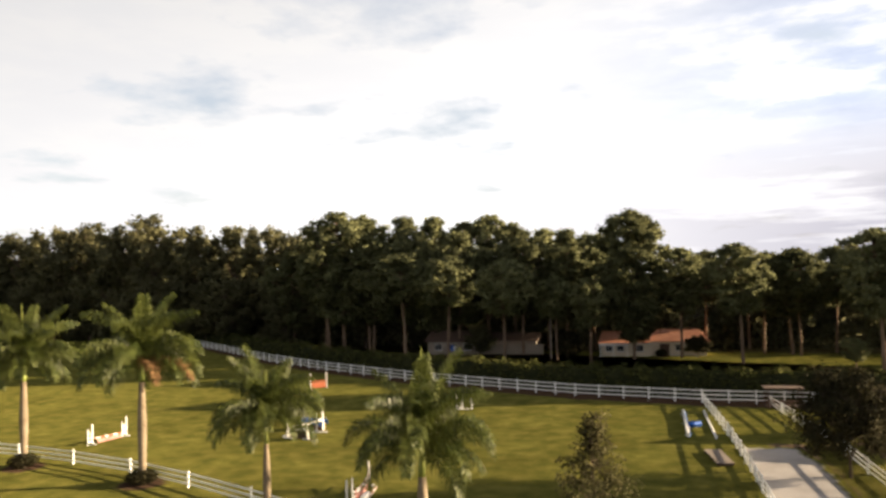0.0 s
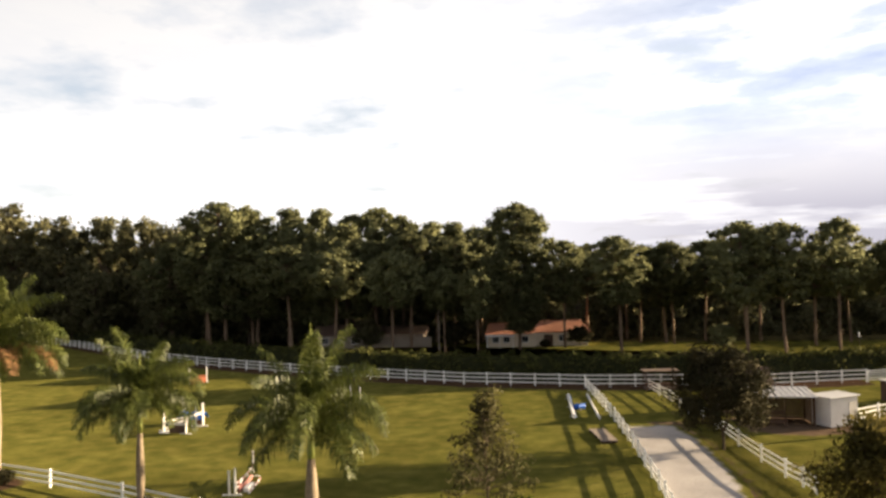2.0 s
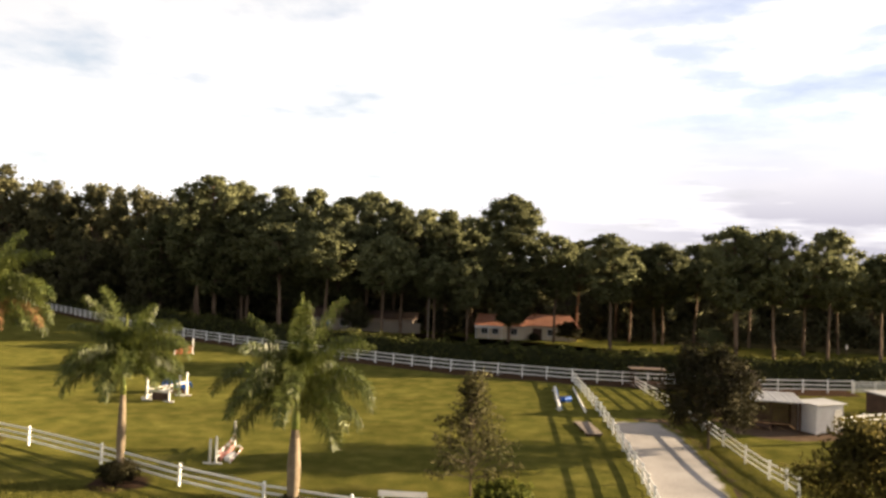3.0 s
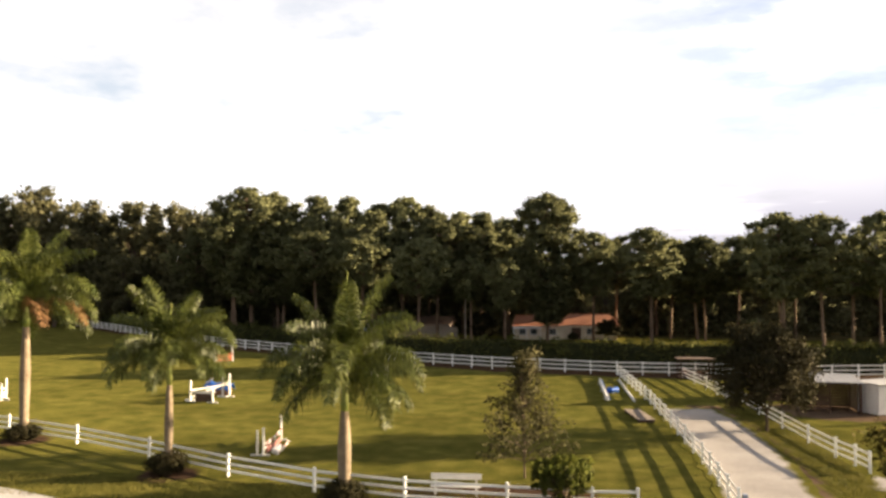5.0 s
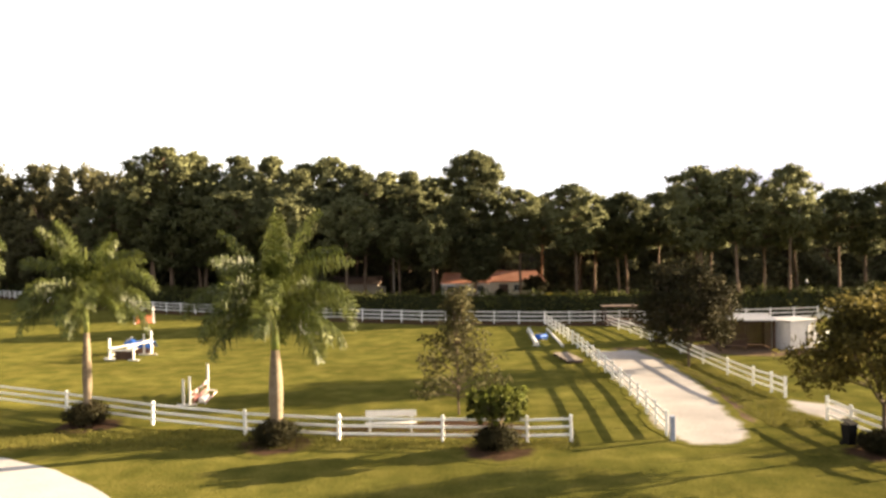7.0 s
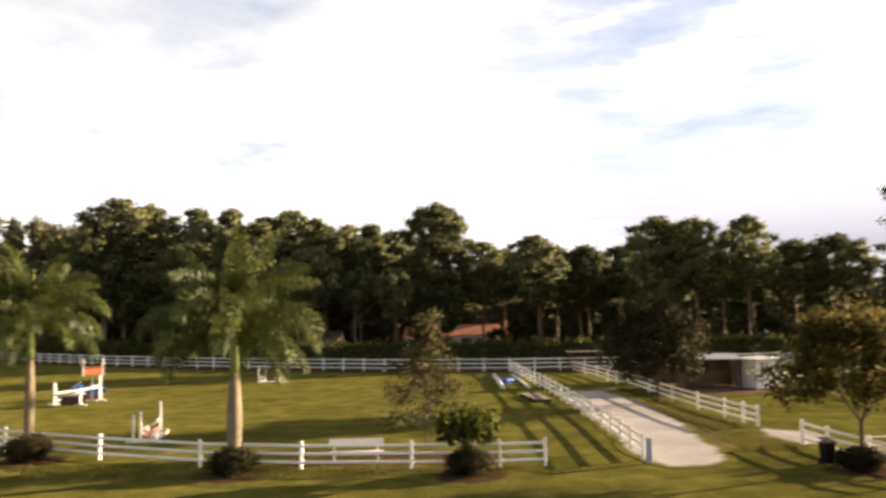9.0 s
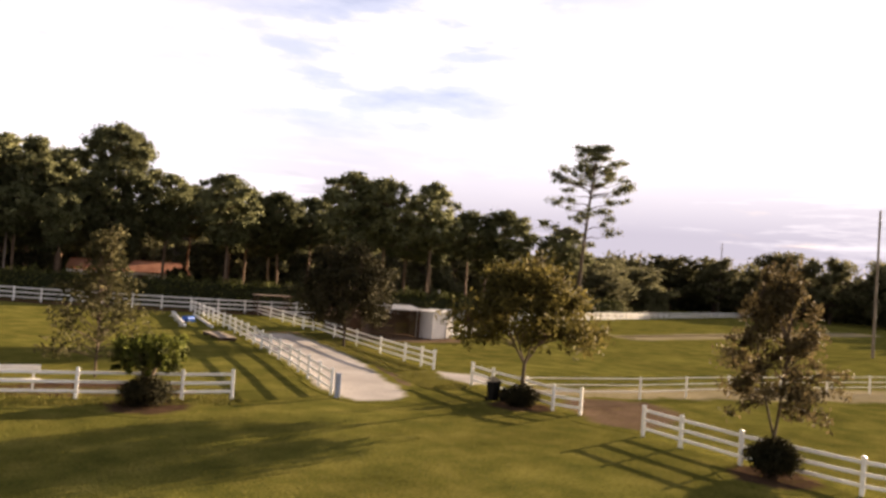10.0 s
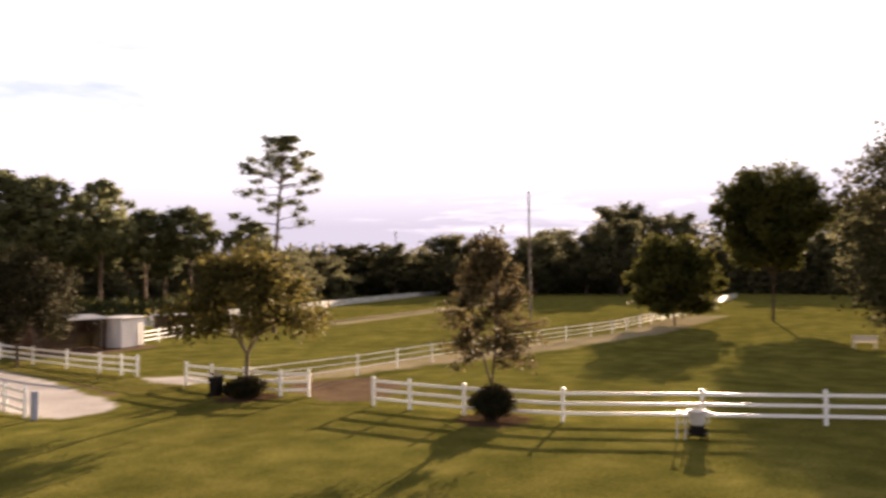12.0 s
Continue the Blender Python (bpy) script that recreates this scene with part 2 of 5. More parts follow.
BLUE = material("blue_plastic", (0.015, 0.07, 0.30), (0.03, 0.13, 0.46), 0.4, 0.8, 8, 0.05)
SLATE = material("blue_grey_paint", (0.22, 0.25, 0.34), (0.32, 0.35, 0.45), 0.6, 0.9, 9, 0.1)
ORANGE = material("orange_paint", (0.25, 0.065, 0.03), (0.36, 0.11, 0.05), 0.6, 0.8, 9, 0.1)
PINK = material("faded_red_paint", (0.22, 0.075, 0.065), (0.36, 0.19, 0.16), 0.6, 0.8, 9, 0.1)
BLACK = material("black_plastic", (0.006, 0.006, 0.006), (0.014, 0.013, 0.012), 0.8, 0.8, 9, 0.1, spec=0.05)
POLEWOOD = material("weathered_pole", (0.14, 0.11, 0.09), (0.26, 0.21, 0.17), 0.9, 0.6, 7, 0.3)
STEEL = material("galvanised_steel", (0.40, 0.40, 0.41), (0.58, 0.58, 0.59), 0.3, 0.8, 9, 0.05, metal=0.9)
CHROME = material("polished_chrome", (0.80, 0.80, 0.80), (0.90, 0.90, 0.90), 0.2, 0.8, 9, 0.0, metal=1.0)


# ---- mesh helpers ----
def part(name, bm, mat, parent=None, label=""):
    me = bpy.data.meshes.new(name)
    bm.to_mesh(me)
    bm.free()
    me.materials.append(mat)
    ob = new(name, me)
    ob.parent = parent
    if label:
        ob["label"] = label
    return ob


def sheet(name, verts, faces, mat, parent=None, smooth=False):
    me = bpy.data.meshes.new(name)
    me.from_pydata(verts, [], faces)
    me.materials.append(mat)
    if smooth:
        me.shade_smooth()
    ob = new(name, me)
    ob.parent = parent
    return ob


def shared(name, me, parent, m, label=""):
    ob = new(name, me)
    ob.parent = parent
    ob.matrix_basis = m
    if label:
        ob["label"] = label
    return ob


def thing(name, m, label, category, group="", kind=""):
    ob = new(name)
    ob.matrix_basis = m
    ob.empty_display_size = 0.2
    return tagged(ob, label, category, group, kind)


def box(bm, x0, x1, y0, y1, z0, z1, bevel=0.0):
    made = bmesh.ops.create_cube(bm, size=1.0, matrix=Matrix.LocRotScale(((x0 + x1) / 2, (y0 + y1) / 2, (z0 + z1) / 2), None, (x1 - x0, y1 - y0, z1 - z0)))
    if bevel:
        edges = list({e for v in made["verts"] for e in v.link_edges})
        bmesh.ops.bevel(bm, geom=edges, offset=bevel, segments=1, affect="EDGES")
    return bm


def boxed(*args, **kw):
    return box(bmesh.new(), *args, **kw)


def rod(bm, a, b, r0, r1=None, sides=10):
    a, b = Vector(a), Vector(b)
    m = Matrix.Translation((a + b) / 2) @ (b - a).to_track_quat("Z", "Y").to_matrix().to_4x4()
    bmesh.ops.create_cone(bm, cap_ends=True, segments=sides, radius1=r0, radius2=r0 if r1 is None else r1, depth=(b - a).length, matrix=m)
    return bm


def rods(*args, **kw):
    return rod(bmesh.new(), *args, **kw)


def lathe(profile, sides=14):
    """A turned solid from (radius, height) pairs."""
    bm = bmesh.new()
    rings = [[bm.verts.new((r * math.cos(2 * math.pi * k / sides), r * math.sin(2 * math.pi * k / sides), z)) for k in range(sides)] for r, z in profile]
    for a, b in zip(rings, rings[1:]):
        for k in range(sides):
            f = bm.faces.new((a[k], a[(k + 1) % sides], b[(k + 1) % sides], b[k]))
            f.smooth = True
    bm.faces.new(rings[0][::-1])
    bm.faces.new(rings[-1])
    return bm


def tube(verts, faces, points, radii, sides=7):
    """Adds a tapered bent limb to plain vertex and face lists."""
    first = len(verts)
    for i, (p, r) in enumerate(zip(points, radii)):
        ahead = (Vector(points[min(i + 1, len(points) - 1)]) - Vector(points[max(i - 1, 0)])).normalized()
        u = ahead.orthogonal().normalized()
        v = ahead.cross(u)
        for k in range(sides):
            a = 2 * math.pi * k / sides
            verts.append(tuple(Vector(p) + r * (math.cos(a) * u + math.sin(a) * v)))
    for i in range(len(points) - 1):
        for k in range(sides):
            a, b = first + i * sides + k, first + i * sides + (k + 1) % sides
            faces.append((a, b, b + sides, a + sides))


def turned_out(corners, k, d, p, rng):
    """Faces turned outwards, and soft shading normals that follow the roundness of each clump."""
    n = len(d)
    heart = p.mean(axis=0)
    whole = (p - heart) / (np.abs(p - heart).max(axis=0) + 0.01)
    soft = d * 0.42 + whole * 0.46 + rng.normal(size=(n, 3)) * 0.40 + np.array([0, 0, 0.12])
    soft /= np.linalg.norm(soft, axis=1, keepdims=True) + 1e-9
    q = corners.reshape(n, k, 3)
    flat = np.cross(q[:, 1] - q[:, 0], q[:, 2] - q[:, 0])
    wrong = (flat * soft).sum(axis=1) < 0
    q[wrong] = q[wrong][:, ::-1]
    return q.reshape(-1, 3), np.arange(k * n).reshape(-1, k), np.repeat(soft, k, axis=0)


def leaves(rng, centres, radii, count, size, flat=1.0, outer=0.45, tri=False, loose=0.0):
    """Leaf blades scattered through clumps: count for each clump. Returns vertex and face lists."""
    c = np.repeat(np.asarray(centres, float), count, 0)
    r = np.repeat(np.asarray(radii, float), count, 0)
    n = len(c)
    d = rng.normal(size=(n, 3))
    d /= np.linalg.norm(d, axis=1, keepdims=True) + 1e-9
    far = (outer + (1 - outer) * rng.random(n)) ** 0.8 * (1 + loose * np.clip(rng.normal(size=n), -1.5, 1.0))
    p = c + d * (far * r)[:, None] * np.array([1, 1, flat])
    u = rng.normal(size=(n, 3)) + d * 0.3
    u /= np.linalg.norm(u, axis=1, keepdims=True)
    w = np.cross(u, rng.normal(size=(n, 3)))
    w /= np.linalg.norm(w, axis=1, keepdims=True) + 1e-9
    s = size * (0.6 + 0.8 * rng.random(n))[:, None]
    if tri:
        corners = np.stack([p - u * s * 0.8, p + u * s * 0.5 + w * s * 0.7, p + u * s * 0.5 - w * s * 0.7], 1).reshape(-1, 3)
        return turned_out(corners, 3, d * (1 - loose), p, rng)
    corners = np.stack([p - u * s, p + w * s * 0.42 + u * s * 0.1, p + u * s, p - w * s * 0.42 + u * s * 0.1], 1).reshape(-1, 3)
    return turned_out(corners, 4, d, p, rng)


def leaf_mesh(name, rng, centres, radii, count, size, mat, flat=1.0, outer=0.45, tri=False, loose=0.0):
    v, f, soft = leaves(rng, centres, radii, count, size, flat, outer, tri, loose)
    me = bpy.data.meshes.new(name)
    me.from_pydata(v.tolist(), [], f.tolist())
    me.materials.append(mat)
    me.shade_smooth()
    me.normals_split_custom_set_from_vertices(soft.tolist())
    return me


def wood_mesh(name, verts, faces, mat):
    me = bpy.data.meshes.new(name)
    me.from_pydata(verts, [], faces)
    me.materials.append(mat)
    me.shade_smooth()
    return me


# ---- ground ----
gv, gf = [], []
steps = [-2500, -900, -420, -240, -150, -100, -70, -50, -36, -24, -14, -6, 0, 6, 14, 24, 36, 50, 70, 100, 150, 240, 420, 900, 2500]
for j in steps:
    for i in steps:
        gv.append((i, j + 30, 0.0))
k = len(steps)
gf = [(a * k + b, a * k + b + 1, (a + 1) * k + b + 1, (a + 1) * k + b) for a in range(k - 1) for b in range(k - 1)]
ground = tagged(sheet("ground", gv, gf, GRASS), "mown yellow-green grass with worn patches", "ground", kind="structure")


# course of the long fence and of the hedge behind it
FAR_LINE = [(-110, 145), (-92, 131), (-67, 110), (-50, 98.5), (-33, 89), (-20, 83.3), (-7, 78.2), (7.7, 75.2), (28, 74.6), (40, 77.5)]


def patch(name, outline, z, mat, label, category="ground", wobble=0.25, seed=1, soft=0.6):
    """A flat worn patch just above the ground: its wear runs out over a border 2 x soft wide; a hard lip where soft is 0."""
    rng = random.Random(seed)
    turn = sum(a[0] * b[1] - b[0] * a[1] for a, b in zip(outline, outline[1:] + outline[:1]))
    if turn < 0:
        outline = outline[::-1]
    pts = []
    for a, b in zip(outline, outline[1:] + outline[:1]):
        n = max(2, int(math.dist(a, b) / 0.8))
        for i in range(n):
            t = i / n
            pts.append((a[0] + (b[0] - a[0]) * t + rng.uniform(-wobble, wobble), a[1] + (b[1] - a[1]) * t + rng.uniform(-wobble, wobble)))
    bm = bmesh.new()
    wear = bm.verts.layers.float.new("wear")
    k = len(pts)
    outs = []
    for i in range(k):
        p, q = Vector(pts[i - 2]), Vector(pts[(i + 2) % k])
        way = (q - p).normalized()
        outs.append(Vector((way.y, -way.x)))

    def ring(shift, level, value):
        row = [bm.verts.new((x + o.x * shift, y + o.y * shift, level)) for (x, y), o in zip(pts, outs)]
        for v in row:
            v[wear] = value
        return row

    core = ring(-soft, z, 1.0)
    rows = [core] + ([ring(soft, z, 0.0)] if soft else [])
    rows.append(ring(soft, -0.05, 0.0 if soft else 1.0))
    bm.faces.new(core)
    for row, wide in zip(rows, rows[1:]):
        for i in range(k):
            bm.faces.new((row[i], wide[i], wide[(i + 1) % k], row[(i + 1) % k]))
    return tagged(part(name, bm, mat), label, category, kind="structure")


patch("lane", [(9.55, 23.6), (11.4, 22.9), (12.7, 23.6), (13.4, 25.2), (14.2, 32), (14.7, 40), (14.6, 46), (13.7, 53.2), (9.75, 53.0), (9.8, 45), (9.75, 34)], 0.02, SAND, "pale sandy gravel lane between white fences", "lane", 0.22, 2)
patch("driveway", [(-11, 10), (-12.9, 14.7), (-15.2, 16.8), (-17.9, 18.9), (-21.9, 21.0), (-26.4, 22.6), (-34, 24.6), (-50, 26.5), (-50, 4), (-11, 4)], 0.03, CONCRETE, "pale concrete driveway with a rounded edge", "driveway", 0.03, 3, 0)
patch("sand_patch", [(17.4, 30.6), (18.8, 32.4), (20.6, 31.2), (20.4, 28.6), (18.5, 27.8)], 0.015, SAND, "trodden pale sand at the fence opening", "sand", 0.3, 4, 0.7)
patch("gateway_earth", [(19.7, 18.6), (20.3, 21.4), (22.6, 23.2), (26, 22.4), (26.6, 19.6), (22.8, 16.3), (20.6, 15.6)], 0.015, DIRT, "brown trodden earth in the gateway", "earth", 0.4, 5, 0.9)
patch("mulch_bed", [(-7.2, 24.3), (-2, 24.0), (3.0, 24.0), (3.0, 26.6), (-1, 27.6), (-4.6, 27.0), (-7.6, 26.2)], 0.015, MULCH, "dark bark mulch bed behind the fence", "mulch", 0.35, 6)
patch("lane_edge", [(13.2, 25.6), (14.5, 27.5), (15.4, 35), (15.7, 41), (15.5, 47), (14.6, 55), (12.2, 54.6), (12.6, 46), (12.6, 38), (12.2, 30)], 0.012, DIRT, "bare brown earth along the edge of the lane", "earth", 0.5, 10)
patch("paddock_track", [(22, 23.0), (30, 23.2), (46, 21.4), (64, 21.6), (96, 27), (96, 33.5), (64, 25.8), (46, 26.2), (30, 26.8), (21.5, 26.4)], 0.012, TRACK, "pale worn grass track beside the paddock fence", "track", 0.5, 7, 1.0)
patch("far_track", [(56, 59.5), (73, 65), (100, 75), (140, 88), (140, 95), (98, 81), (72, 71), (55, 64)], 0.012, TRACK, "pale worn track across the paddock", "track", 0.5, 8, 1.4)
patch("hedge_foot", [(x, y - 2.4) for x, y in FAR_LINE] + [(x, y + 2.2) for x, y in FAR_LINE[::-1]], 0.012, MULCH, "dark strip of ground along the foot of the hedge", "earth", 0.25, 12)
patch("shelter_yard", [(19.6, 50.6), (24, 49.4), (28.6, 50.2), (29.6, 53), (29, 56.5), (24, 57.5), (19.4, 56.6)], 0.012, DIRT, "trodden earth in front of the horse shelter", "earth", 0.4, 13)
patch("woods_floor", [(-240, 184), (-120, 152), (-70, 136), (-20, 131), (20, 130), (60, 126), (92, 126), (98, 178), (-240, 215)], 0.010, LITTER, "brown leaf litter under the woods", "woods floor", 0.8, 14, 3.0)
patch("verge", [(-90, 147), (-50, 115), (-20, 100), (8, 92.5), (40, 94), (70, 103), (70, 106.5), (40, 97.5), (8, 96), (-20, 103.5), (-50, 119), (-90, 151)], 0.012, DIRT, "brown dusty road on the grass beyond the hedge", "road", 0.6, 9, 1.6)


# ---- fences ----
def post_mesh(h, w=0.13):
    bm = boxed(-w / 2, w / 2, -w / 2, w / 2, -0.02, h - 0.07, bevel=0.008)
    box(bm, -w / 2 - 0.015, w / 2 + 0.015, -w / 2 - 0.015, w / 2 + 0.015, h - 0.075, h - 0.045)
    bmesh.ops.create_cone(bm, cap_ends=True, segments=4, radius1=w * 0.76, radius2=0.01, depth=0.05, matrix=Matrix.Translation((0, 0, h - 0.02)) @ Matrix.Rotation(math.pi / 4, 4, "Z"))
    me = bpy.data.meshes.new("post")
    bm.to_mesh(me)
    bm.free()
    me.materials.append(VINYL)
    return me


def rail_mesh(tall):
    bm = boxed(0, 1, -0.022, 0.022, -tall / 2, tall / 2, bevel=0.006)
    me = bpy.data.meshes.new("rail")
    bm.to_mesh(me)
    bm.free()
    me.materials.append(VINYL)
    return me


POST, RAIL = post_mesh(1.3), rail_mesh(0.12)
THIN_POST, THIN_RAIL = post_mesh(1.25, 0.09), rail_mesh(0.045)
TALL_POST = post_mesh(1.55, 0.14)


def spaced(points, step):
    """Points at about even steps along a bent line."""
    out = [Vector(points[0])]
    for a, b in zip(points, points[1:]):
        a, b = Vector(a), Vector(b)
        n = max(1, round((b - a).length / step))
        out += [a.lerp(b, i / n) for i in range(1, n + 1)]
    return out


def fence(points, label, heights=(0.32, 0.70, 1.08), post=None, rail=None, rng=random.Random(11)):
    root = thing("fence", pose(points[0][0], points[0][1], 0), label, "fence", "white paddock fences")
    origin = Vector((points[0][0], points[0][1]))
    pts = [Vector((p[0], p[1])) - origin for p in points]
    for i, p in enumerate(pts):
        q = pts[min(i + 1, len(pts) - 1)] - pts[max(i - 1, 0)]
        shared("post", post or POST, root, pose(p.x, p.y, 0, rng.uniform(-0.8, 0.8), rng.uniform(-0.8, 0.8), math.degrees(math.atan2(q.y, q.x))))
    for a, b in zip(pts, pts[1:]):
        d = b - a
        for h in heights:
            m = Matrix.Translation((a.x, a.y, h + rng.uniform(-0.008, 0.008))) @ Matrix.Rotation(math.atan2(d.y, d.x), 4, "Z") @ Matrix.Diagonal((d.length, 1, 1, 1))
            shared("rail", rail or RAIL, root, m)
    return root


fence([(-59.5, 39.6), (-52.4, 38.8), (-45.4, 37.6), (-38.2, 35.8), (-31.0, 33.2), (-24.0, 30.2), (-17.4, 27.1), (-11.6, 24.9), (-6.6, 23.85), (-1.5, 23.55), (2.55, 23.35), (4.65, 23.55)], "white three-rail vinyl fence along the riding arena")
fence(spaced([(9.35, 24.4), (9.5, 34), (9.3, 45), (9.0, 55), (8.4, 65), (7.75, 74.6)], 2.6), "white vinyl fence beside the gravel lane")
fence([(18.5, 33.2), (18.35, 34.9), (17.95, 36.9), (17.6, 40.8), (17.35, 45.7), (17.15, 51.3), (16.95, 57.8), (16.2, 58.6), (16.0, 61.6), (15.7, 65.2), (15.2, 69.0), (14.7, 73.0)], "white vinyl fence on the paddock side of the lane")
fence(spaced(FAR_LINE, 3.0), "long white vinyl fence in front of the dark hedge", (0.42, 0.90, 1.38), TALL_POST)
fence(spaced([(40.2, 77.6), (54.5, 83), (87.5, 101.5), (126, 124), (168, 146), (262, 196)], 3.2), "white close-railed fence along the far edge of the paddock", (0.22, 0.48, 0.74, 1.0, 1.24))
fence([(29.4, 54.6), (32.2, 56.6), (35.4, 58.4), (39.0, 60.0), (43.0, 61.4)], "white vinyl fence behind the tack shed")
fence([(18.4, 27.6), (18.55, 25.4), (18.9, 22.9), (19.1, 20.3), (20.0, 19.3)], "short white vinyl fence beside the gateway")
fence(spaced([(19.2, 22.95), (26.5, 23.0), (34, 24.0), (62, 25.8), (90, 31), (170, 52)], 5.0), "thin-railed white fence crossing the paddock", (0.45, 0.8, 1.15), THIN_POST, THIN_RAIL)
fence([(20.1, 14.95), (20.35, 13.0), (20.75, 10.35), (22.0, 6.5), (24.8, 2.2), (27.1, -1.45), (29.3, -5.2), (31.5, -9.0)], "white three-rail vinyl fence round the lawn")

# short square post at the lane's mouth
bp = thing("bollard", pose(9.45, 23.7, 0, 0, 0, 4), "blue-grey painted square post at the lane mouth", "post")
part("shaft", boxed(-0.11, 0.11, -0.11, 0.11, 0, 1.12, bevel=0.012), SLATE, bp)
part("cap", boxed(-0.125, 0.125, -0.125, 0.125, 1.12, 1.16, bevel=0.01), SLATE, bp)


# ---- trees ----
def limb_points(rng, start, way, length, bend=0.15, n=5, lift=0.0):
    pts, p, d = [Vector(start)], Vector(start), Vector(way).normalized()
    for _ in range(n):
        d = (d + Vector((rng.uniform(-bend, bend), rng.uniform(-bend, bend), rng.uniform(-bend, bend) + lift))).normalized()
        p = p + d * length / n
        pts.append(p.copy())
    return pts


def pine_meshes(seed, h, spread, bare, blades=64, tuft=0.24, sparse=1.0, puff=1.0, bark=None, low=0.62, dome=0.9):
    """Tall pine: bare straight trunk, limbs, and needle tufts in cloudlike clusters that fill a domed crown.
    low: the crown's width at its foot; dome: the height of its round top, as a share of its half width."""
    rng, nr = random.Random(seed), np.random.default_rng(seed)
    v, f = [], []
    trunk = limb_points(rng, (0, 0, -0.1), (0, 0, 1), h * 0.95, 0.03, 9)
    tube(v, f, trunk, [h * 0.0105 * (1 - 0.72 * i / 9) + 0.03 for i in range(10)], 9)
    centres, radii = [], []
    n = int(112 * sparse)
    wide = max(0.15, 1 - dome * spread / (h * (0.955 - bare)))
    for i in range(n):
        rise = (i + rng.random()) / n
        full = low + (1 - low) * math.sin(rise / wide * math.pi / 2) if rise < wide else math.sqrt(max(0.0, 1 - ((rise - wide) / (1 - wide)) ** 2))
        size = spread * rng.uniform(0.095, 0.165) * puff * (0.72 + 0.28 * full)
        t = bare + (0.955 - bare) * rise
        s = min(8.99, t * 8.9)
        at = trunk[int(s)].lerp(trunk[int(s) + 1], s % 1)
        reach = max(0.0, spread * full - size) * rng.choice((0.3, 0.65, 0.9, 1.0)) * rng.uniform(0.88, 1.08)
        a = i * 2.399 + rng.uniform(-0.5, 0.5)
        goal = Vector((at.x + math.cos(a) * reach, at.y + math.sin(a) * reach, h * t + rng.uniform(-0.3, 0.3)))
        mid = at.lerp(goal, 0.55) + Vector((0, 0, rng.uniform(-0.5, 0.2)))
        if i % 2 == 0:
            tube(v, f, [at, at.lerp(mid, 0.5), mid, goal], [0.085, 0.07, 0.05, 0.025], 5)
        for k in range(3):
            q = k * 2.1 + a
            centres.append(goal + Vector((math.cos(q) * size * 0.7, math.sin(q) * size * 0.7, rng.uniform(-0.45, 0.35) * size)))
            radii.append(size * rng.uniform(0.85, 1.4))
    crown = leaf_mesh("crown", nr, centres, radii, blades, tuft, NEEDLE, flat=0.9, outer=0.1, tri=True, loose=0.5)
    return wood_mesh("trunk", v, f, bark or PINE_BARK), crown


def open_pine_meshes(seed, h):
    """Lone pine: tall bare trunk, a few long tiered limbs with flat pads of needles, and a denser ragged top."""
    rng, nr = random.Random(seed), np.random.default_rng(seed)
    v, f = [], []
    trunk = limb_points(rng, (0, 0, -0.1), (0, 0, 1), h * 0.96, 0.02, 9)
    tube(v, f, trunk, [0.25 * (1 - 0.7 * i / 9) + 0.02 for i in range(10)], 9)
    centres, radii = [], []
    tiers = [(0.565 + 0.022 * i, rng.uniform(2.4, 5.0), i * 2.6 + rng.uniform(-0.4, 0.4)) for i in range(9)]
    crown = [(rng.uniform(0.77, 0.99), None, i * 2.399) for i in range(46)]
    for t, reach, a in tiers + crown:
        s = min(8.99, t * 9.2)
        at = trunk[int(s)].lerp(trunk[min(9, int(s) + 1)], s % 1)
        top = reach is None
        if top:
            reach = 4.4 * math.sqrt(max(0.03, 1 - ((t - 0.80) / 0.19) ** 2)) * rng.uniform(0.3, 1.0)
        goal = Vector((at.x + math.cos(a) * reach, at.y + math.sin(a) * reach, h * t + rng.uniform(0.0, 0.5)))
        mid = at.lerp(goal, 0.5) + Vector((0, 0, rng.uniform(-0.5, 0.1)))
        tube(v, f, [at - Vector((0, 0, 0.3)), at.lerp(mid, 0.5), mid, goal], [0.07, 0.055, 0.04, 0.02], 5)
        for k in range(3 if top else 5):
            q = goal.lerp(mid, rng.uniform(-0.1, 0.2 if top else 0.9))
            centres.append(q + Vector((rng.uniform(-0.6, 0.6), rng.uniform(-0.6, 0.6), rng.uniform(0.0, 0.35))))
            radii.append(rng.uniform(0.45, 0.8))
    leafy = leaf_mesh("crown", nr, centres, radii, 70, 0.13, NEEDLE, flat=0.6, outer=0.1, tri=True, loose=0.4)
    return wood_mesh("trunk", v, f, BARK), leafy


